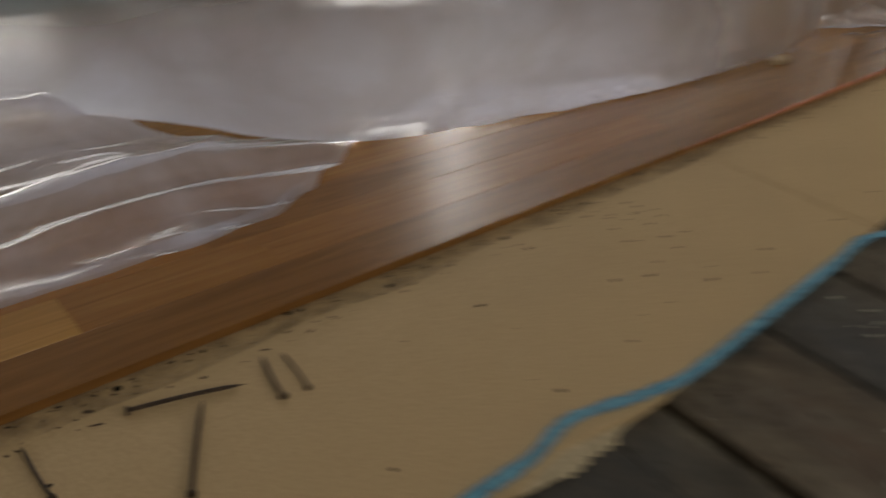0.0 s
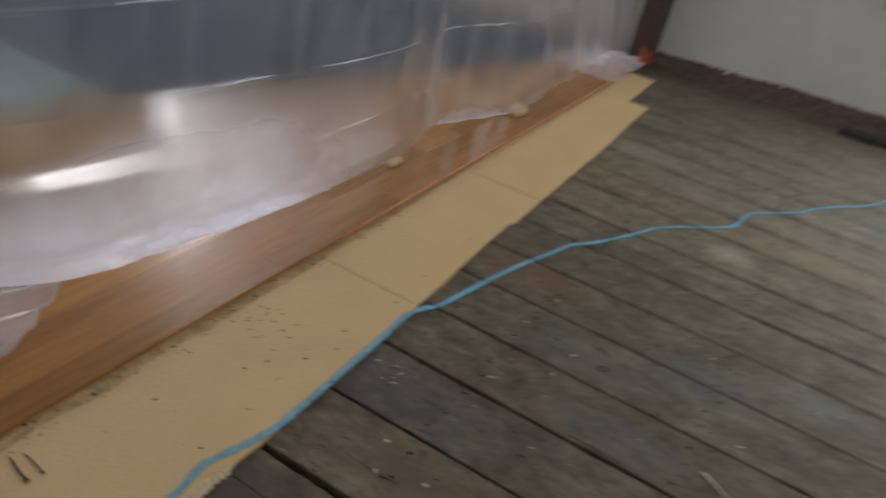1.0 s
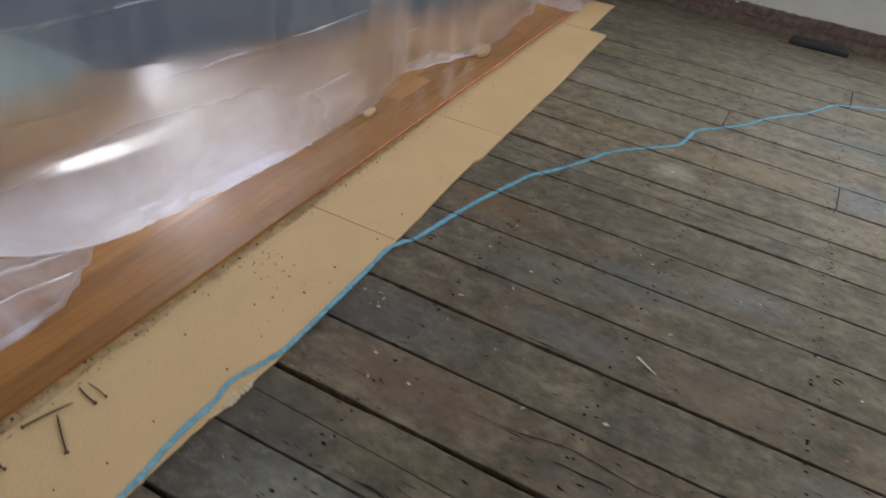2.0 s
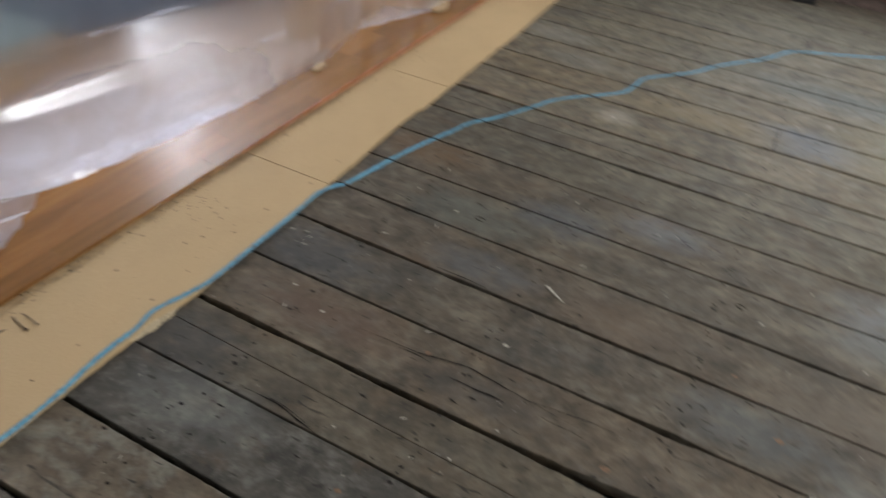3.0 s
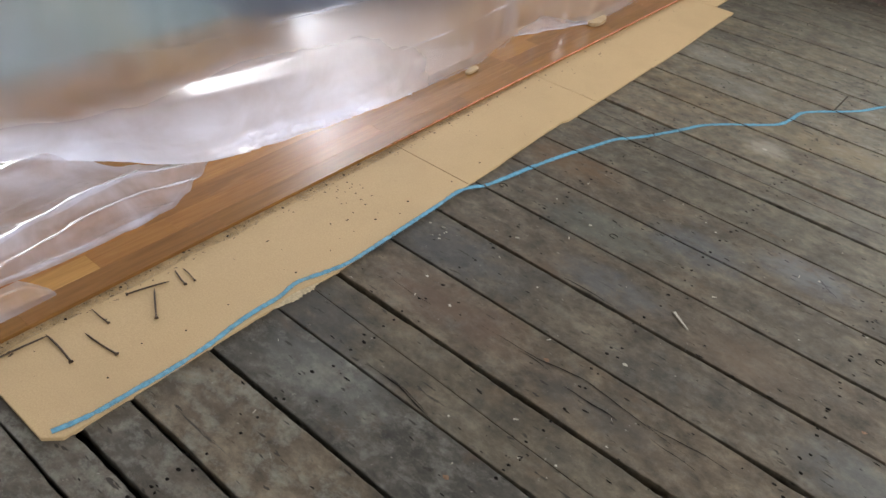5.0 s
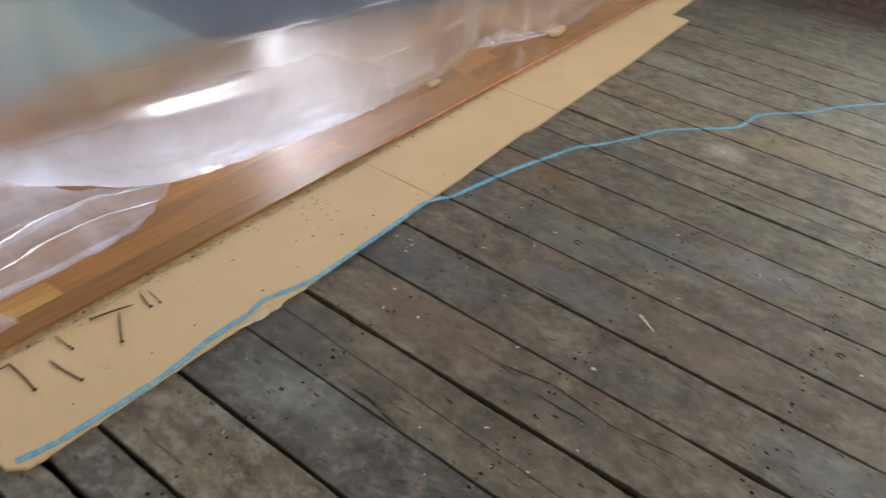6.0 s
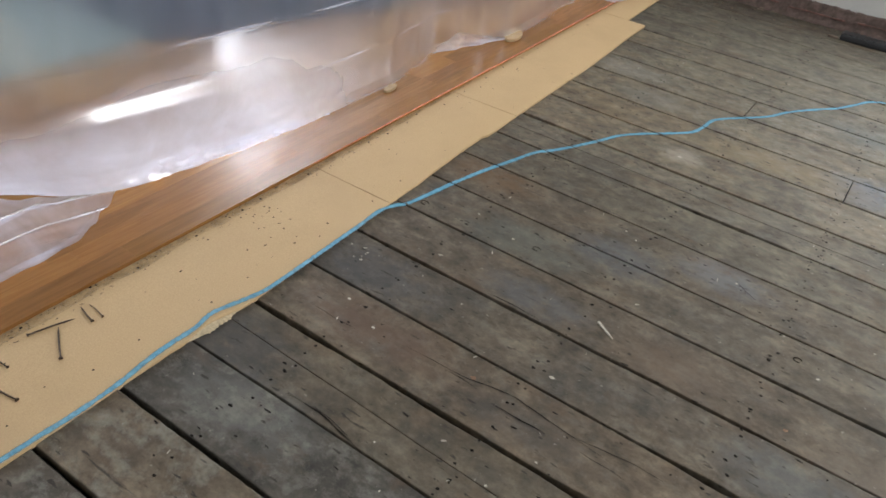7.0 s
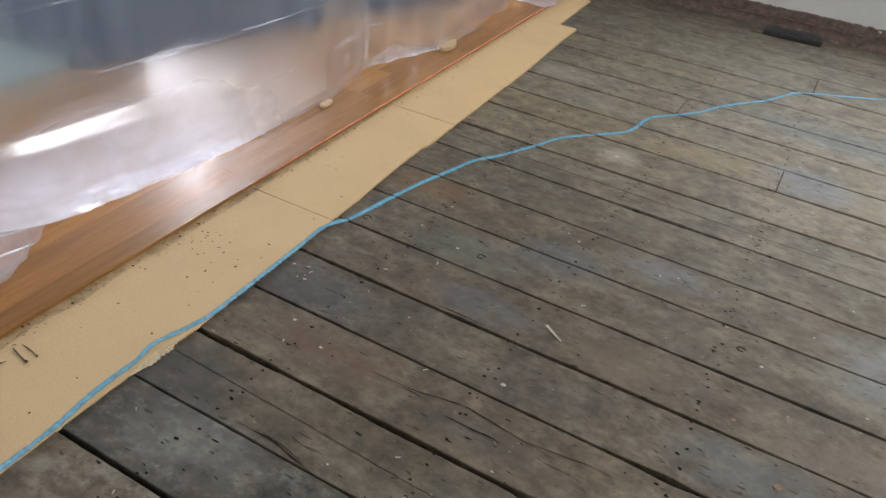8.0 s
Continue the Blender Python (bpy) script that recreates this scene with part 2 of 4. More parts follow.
def sheet_material(name, haze, blur, crinkle, gloss=0.13, shine=1.4, top=0.0, bend=1.10):
    """Thin clear film: lets light through, blurs it a little, scatters some of it and shines."""
    m, nt, b = material(name, 0.2)
    nt.nodes.remove(b)
    out = nt.nodes["Material Output"]
    tr = node(nt, "BsdfTransparent", Color=(1, 1, 1, 1) if top else (0.96, 0.96, 0.97, 1))
    rf = node(nt, "BsdfRefraction", Color=(0.97, 0.97, 0.99, 1), Roughness=0.8, IOR=bend)
    tl = node(nt, "BsdfTranslucent", Color=(0.85, 0.87, 1.0, 1))
    df = node(nt, "BsdfDiffuse", Color=(0.85, 0.87, 1.0, 1))
    gl = node(nt, "BsdfGlossy", Color=(1, 1, 1, 1), Roughness=gloss)
    fr = node(nt, "Fresnel", IOR=shine)
    wr = noise_tex(nt, coords(nt), 6.0, 6, 0.6, 1.2)
    bp = node(nt, "Bump", Strength=crinkle, Distance=0.01)
    nt.links.new(wr, bp.inputs["Height"])
    for s in (gl, fr) if bend < 1.15 else (gl, fr, rf):
        nt.links.new(bp.outputs[0], s.inputs["Normal"])

    def both(fac, a, c):
        s = nt.nodes.new("ShaderNodeMixShader")
        if isinstance(fac, float):
            s.inputs[0].default_value = fac
        else:
            nt.links.new(fac, s.inputs[0])
        nt.links.new(a.outputs[0], s.inputs[1])
        nt.links.new(c.outputs[0], s.inputs[2])
        return s
    thin, shiny = blur, None
    if top:
        # the doubled film thins out towards its upper edge
        uv = nt.nodes.new("ShaderNodeTexCoord")
        sep = nt.nodes.new("ShaderNodeSeparateXYZ")
        nt.links.new(uv.outputs["UV"], sep.inputs[0])
        thin = mix(nt, 1.0, ramp(nt, sep.outputs["Y"], [(0.28, 1.0), (0.88 * top, 0.0)]), ramp(nt, sep.outputs["X"], [(0.20, 1.0), (0.42, 0.04)]), "MULTIPLY")
        shiny = mix(nt, 1.0, fr.outputs[0], ramp(nt, thin, [(0.6, 0.0), (1.0, 1.0)]), "MULTIPLY")
    body = both(thin, tr, both(blur, tr, rf)) if top else both(blur, tr, rf)
    # faint streaks where the film was stretched, clouds where it is doubled
    stretch = (1, 7, 1.6) if haze < 0.2 else (9.0, 1.1, 1.0) if haze == 0.40 else (2.0, 2.6, 2.6)
    streak = ramp(nt, noise_tex(nt, coords(nt, stretch), 1.6, 6, 0.6, 0.5), [(0.36, haze * 0.45), (0.70, min(1.0, haze * 1.6))])
    if top:
        streak = mix(nt, 1.0, streak, thin, "MULTIPLY")
    body = both(streak, body, both(0.5, tl, df))
    body = both(shiny if top else fr.outputs[0], body, gl)
    nt.links.new(body.outputs[0], out.inputs[0])
    return m


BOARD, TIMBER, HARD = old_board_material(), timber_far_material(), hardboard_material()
BLOCK, CLEAN = block_material("dusty_lacquered_timber", 0.225, 0.245, 0.24), block_material("clean_lacquered_timber", 0.17, 0.21, 0.26)
SHEET, HAZE = sheet_material("clear_plastic", 0.10, 0.78, 0.06, 0.16, 2.6, bend=1.105), sheet_material("cloudy_plastic", 1.0, 0.55, 0.15, 0.17, 1.9, top=0.98, bend=1.16)
FOOT = sheet_material("crumpled_plastic", 0.52, 0.25, 0.3, 0.22, 1.08)
DOUBLE = sheet_material("doubled_plastic", 0.55, 0.3, 0.2, 0.30, 1.05)
PLEATED = sheet_material("pleated_plastic", 0.72, 0.3, 0.25, 0.20, 1.10)
GATHER = sheet_material("gathered_plastic", 0.10, 0.3, 0.9, 0.14, 1.5)
ROLL = sheet_material("crumpled_hem_plastic", 0.46, 0.5, 0.35, 0.16, 1.45, bend=1.16)
CREASE = sheet_material("whitened_crease", 0.62, 0.0, 0.2)
FLAKE = simple("pale_flakes", (0.42, 0.38, 0.31), 0.8, 0.4, 300)
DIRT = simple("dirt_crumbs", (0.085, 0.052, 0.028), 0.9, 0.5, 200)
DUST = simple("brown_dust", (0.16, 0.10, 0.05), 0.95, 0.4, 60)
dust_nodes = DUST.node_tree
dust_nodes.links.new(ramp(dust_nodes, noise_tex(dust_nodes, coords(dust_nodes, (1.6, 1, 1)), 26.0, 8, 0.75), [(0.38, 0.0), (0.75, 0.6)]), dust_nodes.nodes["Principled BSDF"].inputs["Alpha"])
DARK = simple("nail_dark", (0.010, 0.008, 0.007), 0.9)
DARK.node_tree.nodes["Principled BSDF"].inputs["Specular IOR Level"].default_value = 0.1
RUST = simple("rusty_steel", (0.075, 0.05, 0.034), 0.55, 0.4, 90, 0.6)
TAPE = marking_material("blue_marking_paint", (0.075, 0.27, 0.41), (0.19, 0.45, 0.59), True)
ORANGE = marking_material("orange_marking_paint", (0.60, 0.17, 0.085), (0.80, 0.32, 0.19))
TORN = simple("torn_fibre", (0.50, 0.40, 0.25), 0.9, 0.3, 150)
CHIP = simple("orange_chip", (0.19, 0.105, 0.058), 0.8, 0.3, 90)
PAINT = simple("orange_paint", (0.26, 0.055, 0.025), 0.6, 0.7, 40)
PLASTER = simple("off_white_plaster", (0.43, 0.425, 0.40), 0.85, 0.06, 5, 0, 0.001)
BARE = simple("bare_masonry", (0.098, 0.068, 0.056), 0.9, 0.55, 24, 0, 0.006)
FADED = simple("faded_orange_paint", (0.125, 0.058, 0.044), 0.8, 0.5, 60)
RUBBLE = simple("masonry_crumbs", (0.15, 0.115, 0.085), 0.95, 0.6, 25)
POST = simple("dark_stained_timber", (0.050, 0.026, 0.018), 0.45, 0.35, 22)
PALE = simple("raw_wood", (0.40, 0.28, 0.155), 0.7, 0.15, 30)
CARPET, MAT = simple("teal_grey_carpet", (0.25, 0.335, 0.345), 0.95, 0.2, 18), simple("dark_blue_mat", (0.027, 0.050, 0.095), 0.95, 0.25, 18)
MAT.node_tree.nodes["Principled BSDF"].inputs["Specular IOR Level"].default_value = 0.05
CARPET.node_tree.nodes["Principled BSDF"].inputs["Specular IOR Level"].default_value = 0.05
CEIL = simple("ceiling_white", (0.75, 0.75, 0.73), 0.9, 0.04, 3)
BLACK = simple("black_iron", (0.012, 0.012, 0.013), 0.5, 0.3, 30)
SOIL = simple("dark_underfloor", (0.010, 0.008, 0.007), 0.95, 0.3, 8)


def glow(name, colour, strength):
    m, nt, b = material(name)
    b.inputs["Base Color"].default_value = (*colour, 1)
    b.inputs["Emission Color"].default_value = (*colour, 1)
    b.inputs["Emission Strength"].default_value = strength
    return m


DAY = glow("bright_sky_pane", (0.92, 0.96, 1.0), 9.0)
# weaker glow for the disc that puts a halo round the bulb
HALO = glow("lit_halo", (1.0, 0.96, 0.93), 45.0)
BULB = glow("lit_diffuser", (1.0, 0.97, 0.92), 360.0)
DAYSOFT = glow("daylight_pane", (0.85, 0.93, 1.0), 2.5)


# ---------- building blocks ----------
def link(name, bm, mat, parent=None, label=""):
    me = bpy.data.meshes.new(name)
    bm.to_mesh(me)
    bm.free()
    me.materials.append(mat)
    ob = new(name, me)
    if parent:
        ob.parent = parent
    if label:
        ob["label"] = label
    return ob


def part(name, bm, mat, parent, label=""):
    return link(name, bm, mat, parent, label)


def thing(name, label, category, group="", kind=""):
    return tagged(new(name), label, category, group, kind)


def box(bm, x0, x1, y0, y1, z0, z1, bevel=0.0):
    r = bmesh.ops.create_cube(bm, size=1)
    for v in r["verts"]:
        v.co = Vector((x0 + (v.co.x + 0.5) * (x1 - x0), y0 + (v.co.y + 0.5) * (y1 - y0), z0 + (v.co.z + 0.5) * (z1 - z0)))
    if bevel:
        es = list({e for v in r["verts"] for e in v.link_edges})
        bmesh.ops.bevel(bm, geom=es, offset=bevel, segments=2, affect="EDGES", profile=0.7)
    return bm


def boxed(*a, bevel=0.0):
    return box(bmesh.new(), *a, bevel=bevel)


def along(table, t):
    """Smooth value at t from a short table of (t, value)."""
    if t <= table[0][0]:
        return table[0][1]
    for (a, va), (b, vb) in zip(table, table[1:]):
        if t <= b:
            s = (t - a) / (b - a)
            s = s * s * (3 - 2 * s)
            return va + (vb - va) * s
    return table[-1][1]


def tube(bm, pts, r, sides=8, taper=None):
    """A round bar through the points."""
    rings = []
    for i, p in enumerate(pts):
        p = Vector(p)
        d = (Vector(pts[min(i + 1, len(pts) - 1)]) - Vector(pts[max(i - 1, 0)])).normalized()
        a = d.cross(Vector((0, 0, 1)))
        a = a.normalized() if a.length > 1e-4 else Vector((1, 0, 0))
        c = a.cross(d).normalized()
        rr = r if taper is None else r * taper[i]
        rings.append([bm.verts.new(p + rr * (math.cos(k * math.tau / sides) * a + math.sin(k * math.tau / sides) * c)) for k in range(sides)])
    for u, v in zip(rings, rings[1:]):
        for k in range(sides):
            bm.faces.new((u[k], u[(k + 1) % sides], v[(k + 1) % sides], v[k]))
    bm.faces.new(rings[0][::-1])
    bm.faces.new(rings[-1])
    bmesh.ops.recalc_face_normals(bm, faces=bm.faces)
    return bm


# ---------- the shell of the two rooms ----------
X0, X1, Y0, Y1, TOP = -7.0, 3.5, -4.0, 3.42, 2.6
LAM = 0.018            # top of the lacquered timber floor above the old boards
EDGE, SKEW = -0.321, 0.6   # its edge at y = 0, and the degrees by which it runs askew
SLOPE = -math.tan(radians(SKEW))


def wall(name, label, *boxes):
    bm = bmesh.new()
    for b in boxes:
        box(bm, *b)
    return tagged(link(name, bm, PLASTER), label, "wall", kind="structure")


wall("wall_north", "off-white plastered end wall with window opening",
     (X0, -4.75, Y1, Y1 + 0.15, 0, TOP), (-4.75, -3.85, Y1, Y1 + 0.15, 0, 1.38), (-4.75, -3.85, Y1, Y1 + 0.15, 2.18, TOP),
     (-3.85, 0.71, Y1, Y1 + 0.15, 0, TOP), (0.71, 2.27, Y1, Y1 + 0.15, 0, 0.63), (0.71, 2.27, Y1, Y1 + 0.15, 1.97, TOP),
     (2.27, X1, Y1, Y1 + 0.15, 0, TOP))
wall("wall_east", "off-white plastered side wall with window opening",
     (X1, X1 + 0.15, Y0, -0.5, 0, TOP), (X1, X1 + 0.15, -0.5, 1.7, 0, 0.9), (X1, X1 + 0.15, -0.5, 1.7, 2.1, TOP), (X1, X1 + 0.15, 1.7, Y1 + 0.15, 0, TOP))
wall("wall_south", "off-white plastered wall behind the floor",
     (X0, 0.0, Y0 - 0.15, Y0, 0, TOP), (0.0, 1.8, Y0 - 0.15, Y0, 0, 0.9), (0.0, 1.8, Y0 - 0.15, Y0, 2.1, TOP), (1.8, X1 + 0.15, Y0 - 0.15, Y0, 0, TOP))
wall("wall_west", "off-white plastered far wall with window opening",
     (X0 - 0.15, X0, Y0 - 0.15, -0.6, 0, TOP), (X0 - 0.15, X0, -0.6, 1.0, 0, 1.0), (X0 - 0.15, X0, -0.6, 1.0, 2.2, TOP), (X0 - 0.15, X0, 1.0, Y1 + 0.15, 0, TOP))
tagged(link("ceiling", boxed(X0 - 0.15, X1 + 0.15, Y0 - 0.15, Y1 + 0.15, TOP, TOP + 0.1), CEIL), "plain white ceiling", "ceiling", kind="structure")


def window(name, axis, at, a0, a1, z0, z1, pane_mat, label):
    """A timber frame round panes, set in an opening of a wall at y = at or x = at."""
    w = tagged(new(name), label, "window", kind="structure")

    def piece(nm, p0, p1, q0, q1, d0, d1, mat):
        if axis == "y":
            part(nm, boxed(p0, p1, at + d0, at + d1, q0, q1, bevel=0.004 if mat is POST else 0), mat, w)
        else:
            part(nm, boxed(at + d0, at + d1, p0, p1, q0, q1, bevel=0.004 if mat is POST else 0), mat, w)
    s = 1 if at > 0 else -1
    f = 0.07
    lo, hi = (-0.02, 0.10) if s > 0 else (-0.10, 0.02)
    piece("frame", a0 - f, a0, z0 - f, z1 + f, lo, hi, POST)
    piece("frame", a1, a1 + f, z0 - f, z1 + f, lo, hi, POST)
    piece("frame", a0, a1, z0 - f, z0, lo, hi, POST)
    piece("frame", a0, a1, z1, z1 + f, lo, hi, POST)
    mid = (a0 + a1) / 2
    piece("mullion", mid - 0.02, mid + 0.02, z0, z1, 0.04 * s - 0.02, 0.04 * s + 0.02, POST)
    piece("pane", a0, mid - 0.02, z0, z1, 0.06 * s - 0.003, 0.06 * s + 0.003, pane_mat)
    piece("pane", mid + 0.02, a1, z0, z1, 0.06 * s - 0.003, 0.06 * s + 0.003, pane_mat)
    return w


window_1 = window("window_1", "y", Y1, 0.78, 2.2, 0.70, 1.9, DAYSOFT, "dark timber framed window in the end wall")
part("apron", boxed(0.69, 2.3, Y1 - 0.012, Y1 - 0.0005, 0.585, 0.627, bevel=0.003), PLASTER, window_1, "off-white painted apron board")
window("window_2", "x", X1, -0.43, 1.63, 0.97, 2.03, DAYSOFT, "dark timber framed window in the side wall")
# never in view: added behind the camera for the near floor's fill
window("fill_window_3", "y", Y0, 0.07, 1.73, 0.97, 2.03, DAYSOFT, "unseen dark timber framed window added in the back wall as fill light")
window("window_4", "y", Y1, -4.56, -4.04, 1.50, 2.02, DAY, "small bright window beyond the plastic sheet")
# unseen window, added to hold the far room's fill light
window("fill_window_5", "x", X0, -0.53, 0.93, 1.07, 2.13, DAYSOFT, "unseen dark timber framed window added in the far wall as fill light")

tagged(link("ground", boxed(X0 - 0.15, X1 + 0.15, Y0 - 0.15, Y1 + 0.15, -0.25, -0.09), SOIL), "dark earth under the floorboards", "ground", kind="structure")
tagged(link("timber_floor", boxed(X0, -1.3, Y0, Y1, -0.02, LAM - 0.0125), TIMBER), "lacquered brown timber strip floor beyond the plastic", "floor", kind="structure")
tagged(link("carpet", boxed(-6.2, -1.48, Y0 + 0.4, 0.42, LAM, LAM + 0.012, bevel=0.003), CARPET), "teal-grey carpet lying on the timber floor", "carpet")
mat_mesh = boxed(-6.2, -1.42, 0.424, Y1 - 0.3, LAM, LAM + 0.012, bevel=0.003)
# far corner pulled out to stand for the dark reflection in the timber floor
for v in mat_mesh.verts:
    if v.co.x > -2 and v.co.y > 2:
        v.co.x += 0.80
tagged(link("mat", mat_mesh, MAT), "dark blue mat beside the teal-grey carpet, widened for a dark floor reflection", "mat")

# the joints between the old floorboards: y, half the open width
JOINT_TABLE = [(-3.97, 0.0030), (-3.75, 0.0030), (-3.54, 0.0030), (-3.33, 0.0030), (-3.12, 0.0030), (-2.91, 0.0040), (-2.70, 0.0030), (-2.49, 0.0030), (-2.28, 0.0030), (-2.07, 0.0040),
               (-1.86, 0.0030), (-1.65, 0.0030), (-1.44, 0.0035), (-1.226, 0.0035), (-1.130, 0.0085), (-1.013, 0.0055), (-0.811, 0.0055), (-0.614, 0.0026), (-0.502, 0.0006),
               (-0.417, 0.0060), (-0.206, 0.0037), (0.0, 0.0049), (0.207, 0.0045), (0.414, 0.0039), (0.624, 0.0039), (0.843, 0.0053), (0.945, 0.0008), (1.057, 0.0072),
               (1.303, 0.0064), (1.507, 0.0054), (1.735, 0.0068), (1.955, 0.0062), (2.185, 0.0054), (2.413, 0.0066), (2.68, 0.0031), (2.92, 0.0043), (3.16, 0.0041), (3.39, 0.0049)]
JOINTS_Y, WIDTHS = [y for y, _ in JOINT_TABLE], [g for _, g in JOINT_TABLE]
THIN_SPLIT = 18
# where a joint is broken wider: from x, to x, extra half width
FLARES = {17: [(0.55, 1.4, 0.002)], 19: [(-0.1, 0.30, 0.003), (0.40, 0.80, 0.001), (0.80, 1.45, 0.0095)], 20: [(1.05, 1.22, 0.005)], 21: [(0.05, 0.35, 0.003), (0.42, 0.66, 0.003)],
          25: [(0.68, 1.02, 0.005)], 27: [(-0.08, 0.12, 0.004)], 28: [(-0.08, 0.15, 0.003)], 32: [(0.30, 4.0, -0.0017)], 31: [(0.66, 4.0, -0.002)], 33: [(1.02, 1.25, 0.003)]}
# butt joints of single boards, at x
BUTTS = {30: (0.650,), 31: (2.3,), 28: (1.136,), 33: (1.127,), 12: (1.14,), 23: (2.04,), 20: (2.49,)}
# tint of single boards and how much pale paint is left on them
TONES = {12: (0.85, 0.85, 0.86, 1.0), 13: (0.80, 0.80, 0.82, 1.0), 14: (0.86, 0.86, 0.88, 1.0), 15: (1.25, 1.17, 1.07, 1.0), 16: (0.68, 0.72, 0.78, 0.75), 17: (0.95, 0.93, 0.86, 0.22),
         18: (0.98, 0.95, 0.86, 0.2), 19: (1.06, 0.98, 0.88, 0.3), 20: (0.98, 0.95, 0.90, 0.35), 21: (0.98, 0.93, 0.87, 0.22), 22: (1.0, 0.97, 0.91, 0.25), 23: (1.0, 0.95, 0.88, 0.25),
         24: (0.98, 0.97, 0.90, 0.3), 25: (1.05, 1.04, 0.98, 0.45), 26: (1.08, 1.06, 1.0, 0.5), 27: (1.35, 1.26, 1.10, 0.5), 28: (1.40, 1.26, 1.02, 0.5), 29: (1.35, 1.28, 1.12, 0.7),
         30: (1.25, 1.20, 1.08, 0.9), 31: (1.12, 1.12, 1.02, 0.7), 32: (1.12, 1.06, 0.92, 0.5), 33: (0.92, 0.93, 0.88, 0.5), 34: (0.82, 0.83, 0.78, 0.5), 35: (0.66, 0.63, 0.58, 0.5), 36: (0.55, 0.46, 0.40, 0.4)}

# ---------- bare masonry where the skirting was ----------
def bare_band(x0, x1):
    bm = bmesh.new()
    n, rows = int((x1 - x0) / 0.014), 12
    grid = []
    for i in range(n + 1):
        x = x0 + (x1 - x0) * i / n
        top = along([(-0.35, 0.082), (0.1, 0.095), (0.5, 0.118), (1.4, 0.125), (3.5, 0.125)], x) + 0.007 * noise.noise((x * 6, 1, 0)) + 0.010 * noise.noise((x * 31, 3, 0)) + 0.006 * noise.noise((x * 70, 4, 0))
        col = []
        for j in range(rows + 1):
            z = -0.05 + (top + 0.05) * j / rows
            d = 0.007 + 0.006 * noise.noise((x * 14, z * 20, 2)) + 0.005 * noise.noise((x * 40, z * 50, 6)) + 0.030 * max(0.0, 1 - j / 5.5) ** 1.5
            col.append(bm.verts.new((x, Y1 - (max(0.002, d) if j < rows else -0.01), z)))
        grid.append(col)
    for a, b in zip(grid, grid[1:]):
        for j in range(rows):
            bm.faces.new((a[j], b[j], b[j + 1], a[j + 1]))
    return bm


baseboard = tagged(link("baseboard", bare_band(-0.334, 3.49), BARE), "bare brown masonry band where the skirting was removed", "baseboard", kind="structure")
rng = random.Random(52)
for x0, x1, z in ((0.05, 0.36, 0.055), (0.42, 0.74, 0.050), (0.80, 1.32, 0.062), (1.36, 1.95, 0.060)):
    bm = bmesh.new()
    n = int((x1 - x0) / 0.02)
    tube(bm, [(x0 + (x1 - x0) * k / n, Y1 - 0.022 - 0.003 * noise.noise((k * 0.7, x0, 1)), z + 0.006 * noise.noise((k * 0.3, x0, 2))) for k in range(n + 1)], 0.0055, 6,
         [max(0.15, 0.55 + 1.2 * noise.noise((k * 0.31, x0, 4))) for k in range(n + 1)])
    part("paint_streak", bm, FADED, baseboard, "faded orange paint streak")
for k in range(13):
    x = rng.uniform(-0.28, 2.2)
    bm = bmesh.new()
    bmesh.ops.create_icosphere(bm, subdivisions=1, radius=1.0)
    lx, lz = rng.uniform(0.006, 0.022), rng.uniform(0.004, 0.010)
    zc = along([(-0.35, 0.082), (0.1, 0.095), (0.5, 0.118), (3.5, 0.125)], x) - rng.uniform(-0.004, 0.02)
    for v in bm.verts:
        v.co = Vector((x + v.co.x * lx * rng.uniform(0.6, 1.1), Y1 - 0.008 + v.co.y * 0.006, zc + v.co.z * lz * rng.uniform(0.6, 1.1)))
    part("plaster_remnant", bm, PLASTER, baseboard, "broken edge of off-white plaster")

# door post at the end of the opening
post = thing("door_post", "dark brown stained timber door post at the wall", "door post")
part("shaft", boxed(-0.465, -0.335, 3.28, 3.419, 0.0, 2.599, bevel=0.006), POST, post)
bm = boxed(-0.40, -0.329, 3.273, 3.35, 0.0, 0.09, bevel=0.012)
for v in bm.verts:
    v.co += Vector((0, 0, 0.03 * noise.noise(v.co * 30) if v.co.z > 0.05 else 0))
part("paint_patch", bm, PAINT, post, "orange paint smeared on the foot of the post")

# black iron floor vent by the end wall
vent = thing("floor_vent", "dusty black iron floor vent by the end wall", "vent")
part("body", boxed(0.0, 0.315, 0.0, 0.085, 0.0, 0.036, bevel=0.012), BLACK, vent)
for i in range(10):
    part("slat", boxed(0.012 + i * 0.0298, 0.030 + i * 0.0298, 0.006, 0.079, 0.034, 0.040, bevel=0.002), BLACK, vent)
vent.matrix_world = pose(0.757, 3.20, 0.0, 0, 0, 2)

bm = bmesh.new()
rng = random.Random(71)
for k in range(170):
    x, y = rng.uniform(-0.25, 2.1), Y1 - 0.03 - 0.20 * rng.random() ** 2.0
    if 0.74 < x < 1.09 and y > 3.18:
        continue
    r = rng.uniform(0.002, 0.008)
    bmesh.ops.create_icosphere(bm, subdivisions=1, radius=1.0, matrix=Matrix.Translation((x, y, r * 0.35)) @ Matrix.Diagonal((r * rng.uniform(0.8, 2.2), r, r * 0.6, 1)))
tagged(link("rubble", bm, RUBBLE), "brown and pale masonry crumbs along the wall foot", "rubble", kind="stuff")
plaster_chip = bmesh.new()
bmesh.ops.create_icosphere(plaster_chip, subdivisions=2, radius=1.0, matrix=Matrix.Translation((0.722, 3.215, 0.006)) @ Matrix.Diagonal((0.032, 0.012, 0.008, 1)))
for v in plaster_chip.verts:
    v.co += Vector((0.006, 0.005, 0.002)) * noise.noise(v.co * 60)
